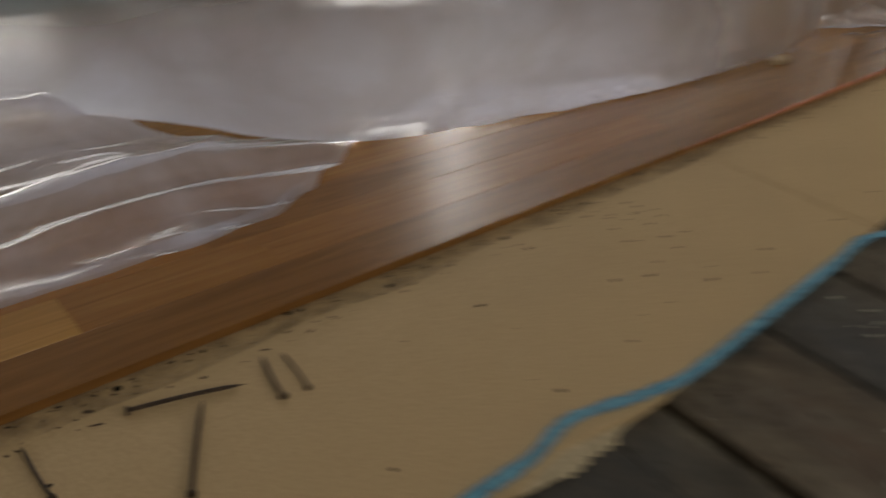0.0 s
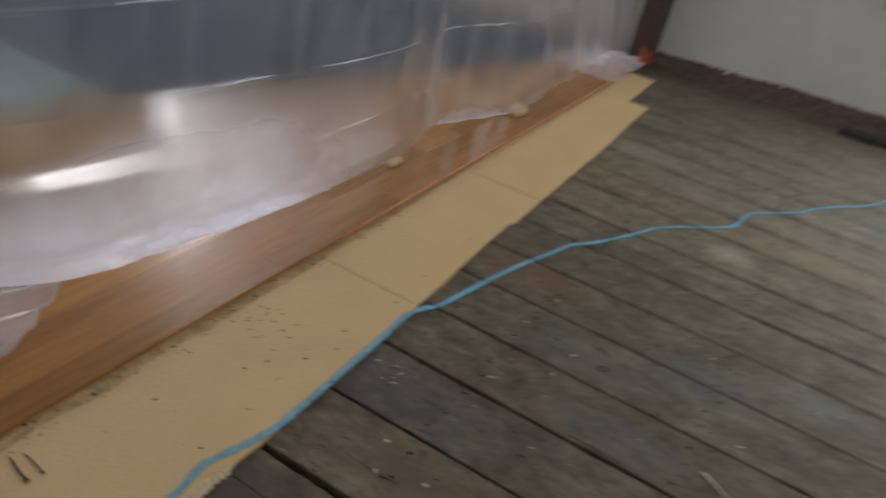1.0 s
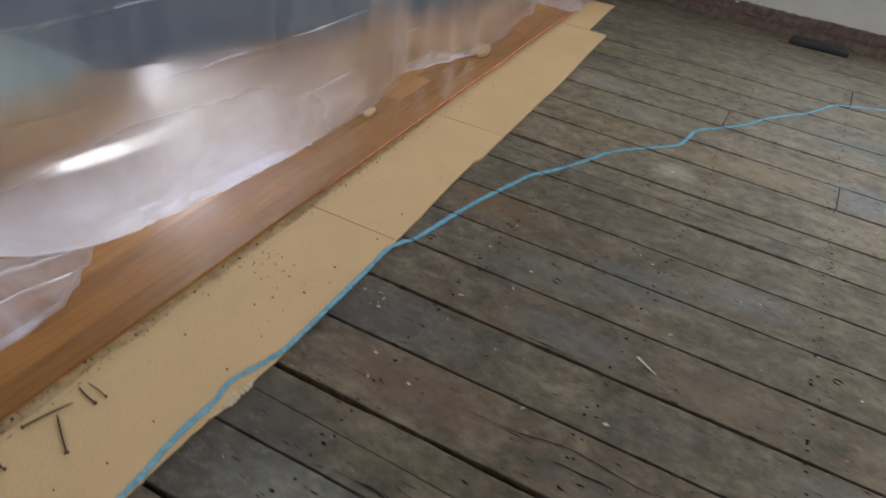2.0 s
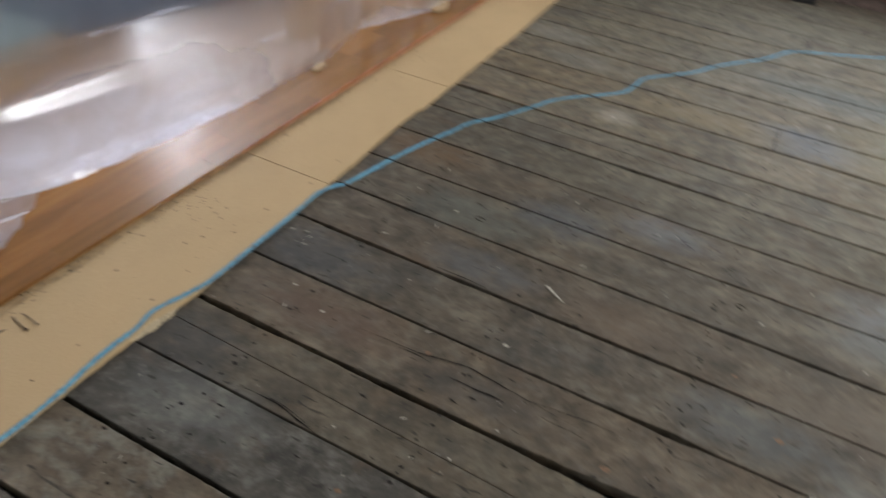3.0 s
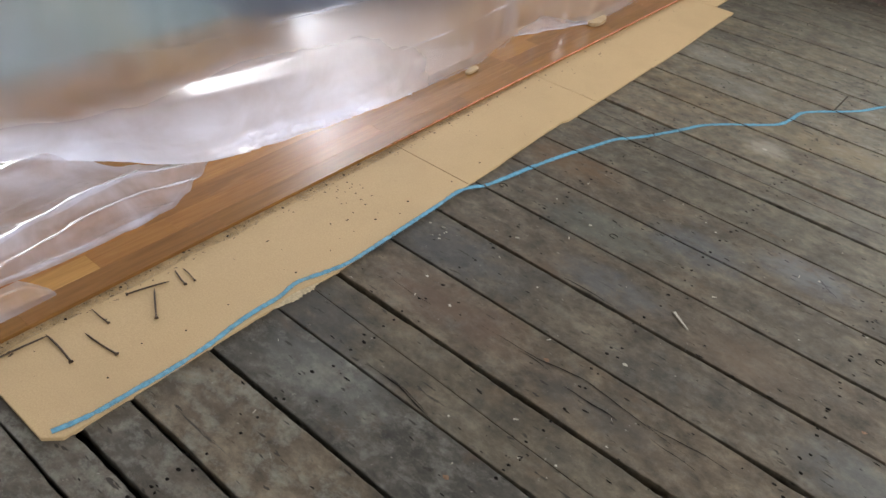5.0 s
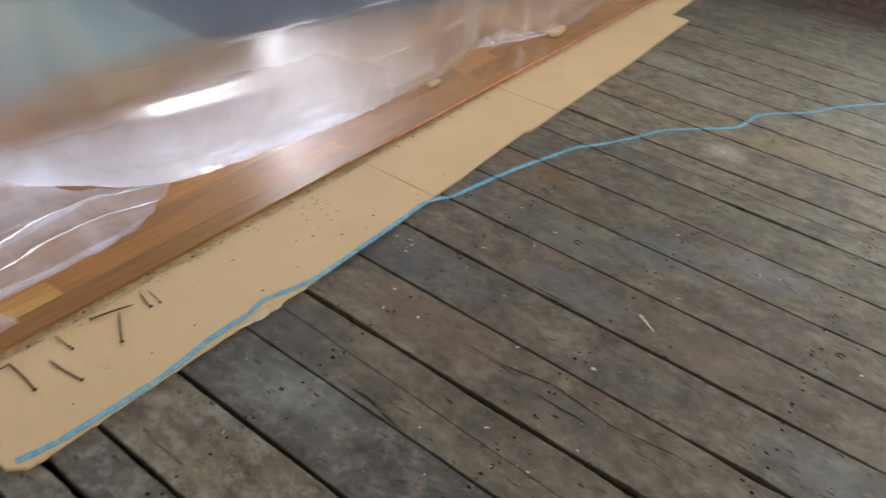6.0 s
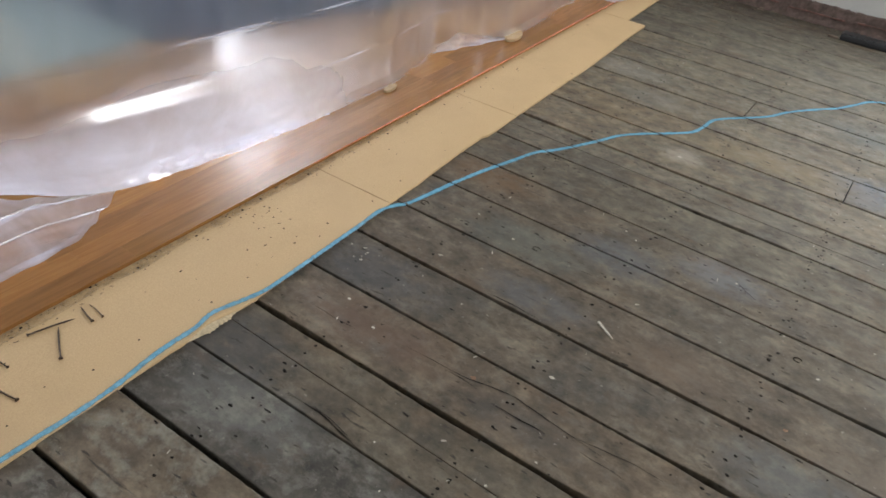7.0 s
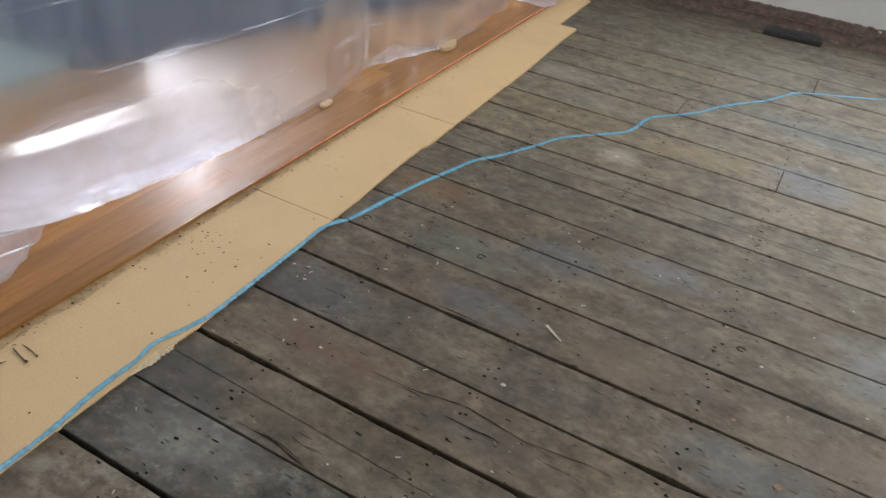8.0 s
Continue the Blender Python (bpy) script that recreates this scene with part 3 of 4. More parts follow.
tagged(link("plaster_chip", plaster_chip, RUBBLE), "pale chip of plaster beside the iron vent", "chip")

# ---------- hardboard strip ----------
strip = tagged(new("hardboard_strip"), "tan hardboard sheets laid along the timber floor edge", "hardboard", kind="structure")


def panel(y0, y1, xa, xb, right, z, far_in=0.0):
    """One sheet; right: the right edge as a small table of (y, x)."""
    bm = bmesh.new()
    n = max(8, int((y1 - y0) / 0.03))
    th = 0.0045
    cols = []
    for i in range(n + 1):
        y = y0 + (y1 - y0) * i / n
        xr = along(right, y) + 0.0025 * noise.noise((y * 30, 5, 0))
        if y - y0 < 0.03 and y0 < -1:
            xr -= 0.03 * (1 - (y - y0) / 0.03)
        dz = 0.0022 * (noise.noise((y * 3, 9, 0)) + 1)
        cols.append([bm.verts.new((xa, y, z + th)), bm.verts.new((xr - 0.004, y, z + th + dz)), bm.verts.new((xr, y, z + th - 0.001 + dz)), bm.verts.new((xr, y, z - 0.004))])
    for a, b in zip(cols, cols[1:]):
        for k in range(3):
            bm.faces.new((a[k + 1], b[k + 1], b[k], a[k]))
    for c, flip in ((cols[0], False), (cols[-1], True)):
        low = bm.verts.new((c[0].co.x, c[0].co.y, z - 0.004))
        f = [c[0], c[1], c[2], c[3], low]
        bm.faces.new(f if flip else f[::-1])
    bmesh.ops.recalc_face_normals(bm, faces=bm.faces)
    return part("panel", bm, HARD, strip)


XL = -0.44
panel(-1.192, 0.167, XL, 0, [(-1.2, 0.016), (-0.62, 0.008), (-0.57, 0.0), (-0.44, 0.014), (-0.2, 0.004), (0.17, -0.008)], 0.001)
panel(0.170, 0.995, XL, 0, [(0.17, -0.012), (0.72, -0.036), (0.76, -0.040), (0.785, -0.028), (0.99, -0.034)], 0.001)
panel(0.998, 2.45, XL, 0, [(0.99, -0.036), (1.5, -0.047), (2.45, -0.083)], 0.0015)
panel(2.453, 3.0, XL, 0, [(2.45, -0.187), (3.0, -0.205)], 0.001)

# small dark nail heads and holes in the hardboard
bm = bmesh.new()
rng = random.Random(4)


def dot(bm, x, y, z, r, squash=1.0, turn=0.0):
    c = [bm.verts.new((x + r * math.cos(a) * squash * math.cos(turn) - r * math.sin(a) * math.sin(turn),
                       y + r * math.cos(a) * squash * math.sin(turn) + r * math.sin(a) * math.cos(turn), z)) for a in [k * math.tau / 8 for k in range(8)]]
    top = bm.verts.new((x, y, z + r * 0.25))
    for k in range(8):
        bm.faces.new((c[k], c[(k + 1) % 8], top))


for k in range(26):
    y = -1.15 + k * 0.158 + rng.uniform(-0.03, 0.03)
    if y > 2.4:
        break
    dot(bm, -0.06 - 0.015 * (y + 1.1) / 3 + rng.uniform(-0.015, 0.015), y, 0.0072, 0.0035)
    dot(bm, -0.30 + rng.uniform(-0.02, 0.015), y + rng.uniform(-0.05, 0.05), 0.0066, 0.004)
for k in range(95):
    dot(bm, rng.uniform(-0.33, -0.03), rng.uniform(-1.15, 1.6), 0.0068, rng.uniform(0.0012, 0.0026), rng.uniform(1, 2.2), rng.uniform(0, 3))
for k in range(14):
    dot(bm, -0.22 + rng.uniform(-0.05, 0.05), -0.14 + rng.uniform(-0.06, 0.06), 0.0068, rng.uniform(0.002, 0.0032))
tagged(link("nail_heads", bm, DARK), "small dark nail heads and specks in the hardboard", "nails", kind="stuff")

# ---------- loose nails ----------
def loose_nail(a, b, bend=0.0, r=0.0021):
    a, b = Vector((*a, 0.0095)), Vector((*b, 0.0095))
    d = (b - a)
    side = Vector((-d.y, d.x, 0)).normalized()
    n = thing("nail", "rusty bent nail lying on the hardboard", "nail", "loose nails on the hardboard")
    n.location = a
    pts = [d * s + side * 0.5 * bend * math.sin(s * math.pi) for s in [k / 10 for k in range(11)]]
    part("shank", tube(bmesh.new(), [tuple(p) for p in pts], r, 8, [1] * 9 + [0.8, 0.2]), RUST, n)
    u = (pts[1] - pts[0]).normalized()
    part("head", tube(bmesh.new(), [tuple(pts[0] - u * 0.002), tuple(pts[0] + u * 0.0008)], r * 2.1, 12), RUST, n)
    return n


loose_nail((-0.266, -0.845), (-0.238, -0.747), 0.004)
loose_nail((-0.149, -0.842), (-0.240, -0.787), 0.002)
loose_nail((-0.110, -0.968), (-0.215, -0.982), 0.004)
loose_nail((-0.156, -1.048), (-0.270, -1.044), -0.005, 0.0024)
loose_nail((-0.271, -1.152), (-0.262, -1.042), 0.003)
loose_nail((-0.209, -0.928), (-0.275, -0.930), 0.002, 0.0016)
loose_nail((-0.203, -0.725), (-0.264, -0.712), 0.003, 0.0020)
loose_nail((-0.200, -0.700), (-0.257, -0.694), -0.003, 0.0014)

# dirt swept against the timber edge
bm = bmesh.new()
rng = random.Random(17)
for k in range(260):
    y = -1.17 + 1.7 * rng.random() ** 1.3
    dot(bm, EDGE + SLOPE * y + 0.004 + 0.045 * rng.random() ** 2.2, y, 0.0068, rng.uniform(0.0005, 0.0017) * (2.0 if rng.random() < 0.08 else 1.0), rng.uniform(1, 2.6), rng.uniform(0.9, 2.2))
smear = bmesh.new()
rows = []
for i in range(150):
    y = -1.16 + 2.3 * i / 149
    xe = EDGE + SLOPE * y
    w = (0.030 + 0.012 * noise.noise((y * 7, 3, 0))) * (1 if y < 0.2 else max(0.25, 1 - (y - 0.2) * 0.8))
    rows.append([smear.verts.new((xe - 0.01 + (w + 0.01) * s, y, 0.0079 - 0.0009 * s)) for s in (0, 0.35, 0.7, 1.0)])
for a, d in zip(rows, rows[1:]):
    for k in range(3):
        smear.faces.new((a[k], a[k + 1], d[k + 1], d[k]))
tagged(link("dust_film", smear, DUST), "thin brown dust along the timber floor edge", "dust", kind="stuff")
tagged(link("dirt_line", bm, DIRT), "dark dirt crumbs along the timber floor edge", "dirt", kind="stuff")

# ---------- blue marking paint ----------
def ribbon(pts, width, lift, seed):
    bm = bmesh.new()
    rows = []
    for i, (x, y, z) in enumerate(pts):
        a, b = Vector(pts[max(i - 1, 0)]), Vector(pts[min(i + 1, len(pts) - 1)])
        d = (b - a)
        s = Vector((-d.y, d.x, 0)).normalized()
        w = width * (0.95 + 0.35 * noise.noise((i * 0.09, seed, 0)) + 0.25 * noise.noise((i * 0.4, seed, 4)))
        zc = lift * (0.5 + 0.5 * noise.noise((i * 0.4, seed, 9)))
        rows.append([bm.verts.new((x + s.x * w * k, y + s.y * w * k, z + 0.0012 + zc * (1 - abs(k) * 1.6))) for k in (-0.5, -0.25, 0.0, 0.25, 0.5)])
    uv = bm.loops.layers.uv.new("stroke")
    for a, b in zip(rows, rows[1:]):
        for k in range(4):
            mid = (a[k].co + b[k + 1].co) / 2
            if mid.z < 0.004 and min(abs(mid.y - y) for y in JOINTS_Y) < 0.0026:
                continue                      # the paint does not bridge the open joints
            face = bm.faces.new((a[k], b[k], b[k + 1], a[k + 1]))
            for loop, u in zip(face.loops, (k, k, k + 1, k + 1)):
                loop[uv].uv = (u / 4, 0.5)
    for v in [v for v in bm.verts if not v.link_faces]:
        bm.verts.remove(v)
    return bm


def smooth_line(knots, step=0.005):
    """Points along a soft curve through the knots."""
    out = []
    for i in range(len(knots) - 1):
        p0, p1, p2, p3 = (Vector(knots[max(0, min(len(knots) - 1, k))]) for k in (i - 1, i, i + 1, i + 2))
        n = max(2, int((p2 - p1).length / step))
        for k in range(n):
            t = k / n
            out.append(tuple(0.5 * (2 * p1 + (p2 - p0) * t + (2 * p0 - 5 * p1 + 4 * p2 - p3) * t * t + (3 * p1 - p0 - 3 * p2 + p3) * t ** 3)))
    out.append(knots[-1])
    return out


ON = 0.0085
line_knots = [(-0.013, -1.170), (-0.003, -1.130), (0.005, -1.075), (0.007, -0.998), (0.010, -0.919), (0.006, -0.814), (-0.006, -0.725), (-0.010, -0.660), (-0.010, -0.590),
              (-0.021, -0.530), (-0.012, -0.483), (0.004, -0.420), (0.012, -0.360), (0.008, -0.204), (0.001, 0.004), (-0.004, 0.110), (0.008, 0.172), (0.025, 0.212), (0.041, 0.289),
              (0.063, 0.419), (0.091, 0.553), (0.127, 0.687), (0.158, 0.801), (0.196, 0.864), (0.232, 0.933), (0.260, 0.995), (0.297, 1.083), (0.330, 1.165), (0.383, 1.240),
              (0.440, 1.305), (0.500, 1.374), (0.537, 1.430), (0.553, 1.508), (0.561, 1.590), (0.597, 1.657), (0.680, 1.759), (0.736, 1.839), (0.791, 1.956), (0.884, 2.094),
              (0.946, 2.175), (1.005, 2.290), (1.056, 2.390), (1.150, 2.455), (1.252, 2.512), (1.406, 2.605), (1.534, 2.690), (1.711, 2.737), (2.10, 2.830)]
tape_line = smooth_line([(x, y, ON if y < 0.12 else 0.004 if y < 0.19 else 0.001) for x, y in line_knots])
marking = thing("marking_line", "wandering blue marking paint line over hardboard and boards", "marking line")
turn_at = next(i for i, p in enumerate(tape_line) if p[1] > 0.15)
part("stroke", ribbon(tape_line[:turn_at + 1], 0.0195, 0.0003, 3), TAPE, marking, "blue stroke on the hardboard")
part("stroke", ribbon(tape_line[turn_at:], 0.0245, 0.0003, 3), TAPE, marking, "blue stroke across the boards")

# orange marking paint along the timber edge
edge_line = smooth_line([(EDGE + SLOPE * y + 0.0015 + 0.001 * math.sin(y * 5), y, LAM) for y in (0.12, 0.45, 0.7, 1.0, 1.3, 1.6, 2.0, 2.4, 2.8)], 0.01)
tagged(link("edge_marking", tube(bmesh.new(), edge_line, 0.0030, 8, [min(1.0, 0.15 + 0.018 * k) * (0.8 + 0.3 * noise.noise((k * 0.2, 8, 1))) for k in range(len(edge_line))]), ORANGE), "thin orange marking paint bead on the timber edge", "marking line")

# torn fibres at the edge of the hardboard
bm = bmesh.new()
row = []
for i in range(26):
    y = -0.625 + 0.165 * i / 25
    w = math.sin(math.pi * i / 25)
    row.append((bm.verts.new((-0.004 + 0.010 * noise.noise((y * 60, 1, 0)) * w, y, 0.0066)), bm.verts.new((0.010 + w * (0.012 + 0.014 * noise.noise((y * 90, 7, 0))), y, 0.0022))))
for a, d in zip(row, row[1:]):
    bm.faces.new((a[0], a[1], d[1], d[0]))
part("torn_edge", bm, TORN, strip, "pale torn fibres")

# ---------- plastic sheet ----------
BASE = [(-2.6, -1.15), (-1.0, -1.06), (-0.7, -0.93), (-0.55, -0.72), (-0.47, -0.665), (-0.34, -0.605), (0.0, -0.560), (0.36, -0.536), (0.81, -0.528), (1.05, -0.565), (1.22, -0.602), (1.36, -0.565), (1.5, -0.516), (1.68, -0.466), (1.85, -0.468), (2.2, -0.500), (2.6, -0.535), (3.02, -0.50), (3.25, -0.47)]
HEM = [(-2.6, 0.05), (-0.6, 0.05), (-0.34, 0.030), (0.3, 0.025), (1.3, 0.025), (3.3, 0.028)]
FOLD = [(-1.0, 0.15), (-0.68, 0.23), (-0.54, 0.29), (-0.38, 0.35), (-0.2, 0.40), (0.3, 0.42), (3.3, 0.42)]   # top of the doubled hem


def slump(y, z):
    """The film sags into a soft bulge above its foot."""
    w = along([(-0.70, 0.0), (-0.60, 1.0), (0.15, 1.0), (0.65, 0.0)], y)
    return -w * 0.0150 * (1 + math.erf((z - 0.253) / 0.033)) * along([(0.40, 1.0), (1.1, 0.0)], z)


@functools.lru_cache(maxsize=None)
def foot_line(y):
    """The line of the sheet's foot, evened out where the film sags."""
    if y > 0.75:
        return along(BASE, y)
    return sum(along(BASE, y + d) for d in (-0.12, -0.08, -0.04, 0.0, 0.04, 0.08, 0.12)) / 7


def sheet_x(y, z):
    x = foot_line(y)
    up = min(1.0, z / 1.2)
    x = x * (1 - up) + (-0.58) * up
    soft = min(1.0, z / 0.25)
    x += slump(y, z)
    x += 0.014 * noise.noise((y * 1.3, z * 0.9, 0)) * soft + 0.0016 * noise.noise((y * 6, z * 3, 3)) + 0.0005 * noise.noise((y * 30, z * 18, 5))
    # gathered slanting folds towards the post
    g = max(0.0, min(1.0, (y - 1.7) / 0.9))
    x += g * 0.016 * (math.sin((y + 0.5 * z) * 19 + 4 * noise.noise((y * 2, z * 1.5, 7))) + 0.5 * noise.noise(((y + 0.6 * z) * 16, z * 2, 2)))
    # pleats higher up
    x += 0.005 * max(0.0, min(1.0, (z - 0.62) / 0.25)) * math.sin(y * 21 + 4 * noise.noise((y * 1.4, z * 3, 8)))
    # flattened storage creases
    for zc, a in ((0.195, 0.002), (0.38, 0.002), (0.60, 0.005), (0.82, 0.005)):
        zc += 0.005 * noise.noise((y * 2, zc * 10, 0))
        x += 0.45 * a * max(0.0, 1 - abs(z - zc) / 0.007) * max(0.0, min(1.0, 0.75 + 1.6 * noise.noise((y * 5, zc * 7, 4))))
    return x


def hem_z(y):
    return along(HEM, y) + 0.003 * noise.noise((y * 7, 0, 1))


def sheet_mesh():
    bm = bmesh.new()
    ys = [-2.6 + k * 0.018 for k in range(int(5.85 / 0.018) + 1)]
    zs = [0, 0.004, 0.012] + [0.02 + k * 0.004 for k in range(212)] + [0.9 + k * 0.12 for k in range(15)]
    grid = []
    for y in ys:
        h = hem_z(y)
        row = []
        for z in zs:
            zz = h + z * (2.58 - h) / zs[-1]
            curl = 0.016 * max(0.0, 1 - z / 0.03) * (0.6 + noise.noise((y * 5, 2, 2)))
            row.append(bm.verts.new((sheet_x(y, zz) + curl, y, zz)))
        grid.append(row)
    for a, b in zip(grid, grid[1:]):
        for k in range(len(zs) - 1):
            bm.faces.new((a[k], b[k], b[k + 1], a[k + 1]))
    return bm


def fold_mesh():
    """The hem turned up over itself on the near side."""
    bm = bmesh.new()
    uv = bm.loops.layers.uv.new("height")
    grid = []
    n = 44
    for i in range(230):
        y = -1.0 + 4.15 * i / 229
        h, top = hem_z(y) - 0.002, along(FOLD, y)
        row = []
        for j in range(n + 1):
            s = j / n
            z = h + (top - h) * s
            off = 0.011 * math.sin(math.pi * min(1.0, s * 0.9 + 0.12)) + 0.003 + 0.010 * max(0.0, 1 - s * 6)
            off += (0.014 * abs(noise.noise((y * 9, z * 22, 1))) + 0.009 * abs(noise.noise((y * 22, z * 36, 2))) + 0.004 * abs(noise.noise((y * 48, z * 80, 4)))) * max(0.0, 1 - s * 1.8)
            row.append(bm.verts.new((sheet_x(y, z) + off, y, z)))
        grid.append(row)
    for a, b in zip(grid, grid[1:]):
        for k in range(n):
            face = bm.faces.new((a[k], b[k], b[k + 1], a[k + 1]))
            for loop, v in zip(face.loops, (k, k, k + 1, k + 1)):
                loop[uv].uv = ((loop.vert.co.y + 1.0) / 4.15, v / n)
    return bm


FRONT = [(-2.4, -0.50), (-1.05, -0.463), (-0.95, -0.455), (-0.84, -0.456), (-0.70, -0.460), (-0.578, -0.474), (-0.5, -0.508), (-0.438, -0.548), (-0.35, -0.604), (-0.28, -0.612)]
PLEAT = [(-2.4, -0.66), (-1.05, -0.585), (-0.985, -0.596), (-0.86, -0.622), (-0.72, -0.648), (-0.60, -0.648), (-0.50, -0.622), (-0.40, -0.612)]


def foot_z(x, y):
    """The height of the loose foot: a standing pleat, a second broad fold behind it, fine wrinkles."""
    free = min(1.0, max(0.0, (-0.33 - y) / 0.25))
    p = (x - along(PLEAT, y)) / 0.030
    z = LAM + 0.004 + free * (0.030 * math.exp(-p * p) + 0.010 * math.exp(-((p - 2.4) / 0.6) ** 2))
    q = (x + 0.86 + 0.10 * (y + 0.85)) / 0.055
    z += 0.050 * free * math.exp(-q * q)
    u = x * 21 - y * 3.4 + 2.0 * noise.noise((x * 4, y * 2.5, 1))
    z += free * (0.003 * (1 - abs(math.sin(u))) ** 2 + 0.003 * (1 - 2 * abs(noise.noise((x * 22 - y * 4, y * 6 + x * 4, 3)))) ** 2 + 0.002 * noise.noise((x * 40, y * 8, 6)))
    return max(LAM + 0.003, z)


def flap_mesh():
    """The loose foot of the sheet, lying out over the timber."""
    bm = bmesh.new()
    grid = []
    n = 90
    for i in range(220):
        y = -2.3 + 2.02 * i / 219
        xf = along(FRONT, y) + 0.003 * noise.noise((y * 14, 6, 2))
        xb = min(along(BASE, y) - 0.02, xf - 0.02)
        grid.append([bm.verts.new((xf + (xb - xf) * j / n, y, foot_z(xf + (xb - xf) * j / n, y))) for j in range(n + 1)])
    for a, b in zip(grid, grid[1:]):
        for k in range(n):
            bm.faces.new((a[k], a[k + 1], b[k + 1], b[k]))
    return bm


def foot_band(table, y0, y1, w, shift, lift):
    """Doubled film along a line of the foot: its turned front edge, or the back of a pleat."""
    bm = bmesh.new()
    grid = []
    count = int((y1 - y0) / 0.006)
    for i in range(count + 1):
        y = y0 + (y1 - y0) * i / count
        ends = min(1.0, 6 * i / count + 0.05, 6 * (1 - i / count) + 0.05)
        half = w * ends * (0.8 + 0.5 * noise.noise((y * 6, w * 90, 0)))
        row = []
        for j in range(9):
            x = along(table, y) + shift + half * (j / 4 - 1)
            row.append(bm.verts.new((x, y, foot_z(x, y) + lift + 0.002 * abs(noise.noise((x * 40, y * 12, 2))))))
        grid.append(row)
    for a, b in zip(grid, grid[1:]):
        for k in range(8):
            bm.faces.new((a[k], b[k], b[k + 1], a[k + 1]))
    return bm


def corner_mesh():
    """A second corner of film lying over the near blocks."""
    bm = bmesh.new()
    grid = []
    for i in range(50):
        y = -1.9 + 0.93 * i / 49
        row = []
        for j in range(13):
            x = -0.345 - 0.11 * (1 - j / 12) * max(0.02, min(1.0, (-0.962 - y) / 0.05 + 0.1)) - 0.06 * max(0.0, y + 1.02)
            row.append(bm.verts.new((x, y, LAM + 0.012 + 0.004 * noise.noise((x * 30, y * 12, 1)) + 0.006 * (1 - abs(math.sin(x * 60 - y * 6))) ** 2)))
        grid.append(row)
    for a, b in zip(grid, grid[1:]):
        for k in range(12):
            bm.faces.new((a[k], b[k], b[k + 1], a[k + 1]))
    return bm


def pile_mesh():
    """The gathered end of the sheet, crumpled low on the floor by the post."""
    bm = bmesh.new()
    grid = []
    for i in range(90):
        u = i / 89
        row = []
        for j in range(70):
            v = j / 69
            x, y = -0.80 + 0.47 * u, 2.62 + 0.60 * v
            edge = min(1.0, 7 * u, 7 * (1 - u), 7 * v, 7 * (1 - v))
            turn = x * 9 + y * 12 + 2.5 * noise.noise((x * 5, y * 5, 2))
            r = (1 - abs(math.sin(turn))) ** 2 * 0.6 + (1 - 2 * abs(noise.noise((x * 17, y * 13, 3)))) ** 2 * 0.5 + abs(noise.noise((x * 40, y * 36, 5))) * 0.3
            reach = 0.03 * noise.noise((y * 9, 3, 3)) + 0.03 * noise.noise((y * 24, 3, 8))
            row.append(bm.verts.new((x + reach * u, y + 0.02 * noise.noise((x * 12, y * 8, 6)), LAM + 0.003 + edge * (0.008 + 0.060 * r * (1.0 - 0.45 * u)))))
        grid.append(row)
    for a, b in zip(grid, grid[1:]):
        for k in range(69):
            bm.faces.new((a[k], b[k], b[k + 1], a[k + 1]))
    return bm


def strand_mesh(seed):
    """A whitened ridge of the crumpled end."""
    r = random.Random(seed)
    x, y, a = r.uniform(-0.72, -0.40), r.uniform(2.68, 3.08), r.uniform(-0.6, 1.3)
    pts = []
    for k in range(14):
        pts.append((x, y, LAM + 0.035 + 0.03 * math.sin(k * 0.24 + 0.2) * r.uniform(0.8, 1.2)))
        a += r.uniform(-0.25, 0.25)
        x, y = min(-0.345, x + 0.013 * math.cos(a)), min(3.22, y + 0.013 * math.sin(a))
    return tube(bmesh.new(), pts, 0.0042, 5, [0.2 + 0.8 * math.sin(math.pi * (k + 0.5) / 14) for k in range(14)])


def roll_mesh(ya, yb, count, bulk=1.0):
    """The crumpled lower edge, gathered in small sharp folds."""
    bm = bmesh.new()
    grid = []
    n = 12
    for i in range(count):
        y = ya + (yb - ya) * i / (count - 1)
        h = hem_z(y)
        w = min(1.0, (yb + 0.01 - y) * 3, (y - ya) * 6 + 0.3) * bulk * (0.026 + 0.03 * max(0.0, 0.3 + noise.noise((y * 3.2, 5, 5))))
        row = []
        for j in range(n + 1):
            s = j / n
            z = h - 0.001 + w * s
            u = y * 13 + 4 * noise.noise((y * 3, z * 9, 2)) + s * 2.0
            off = 0.008 + 0.012 * (1 - s) + (0.006 * abs(math.sin(u)) + 0.011 * abs(noise.noise((y * 14, z * 34, 7))) + 0.002 * noise.noise((y * 45, z * 70, 8))) * min(1.0, s * 3 + 0.15) * (1 - 0.7 * s) * bulk
            row.append(bm.verts.new((sheet_x(y, z) + off, y, z + 0.004 * s * noise.noise((y * 22, s * 3, 1)))))
        grid.append(row)
    for a, b in zip(grid, grid[1:]):
        for k in range(n):
            bm.faces.new((a[k], b[k], b[k + 1], a[k + 1]))
    return bm


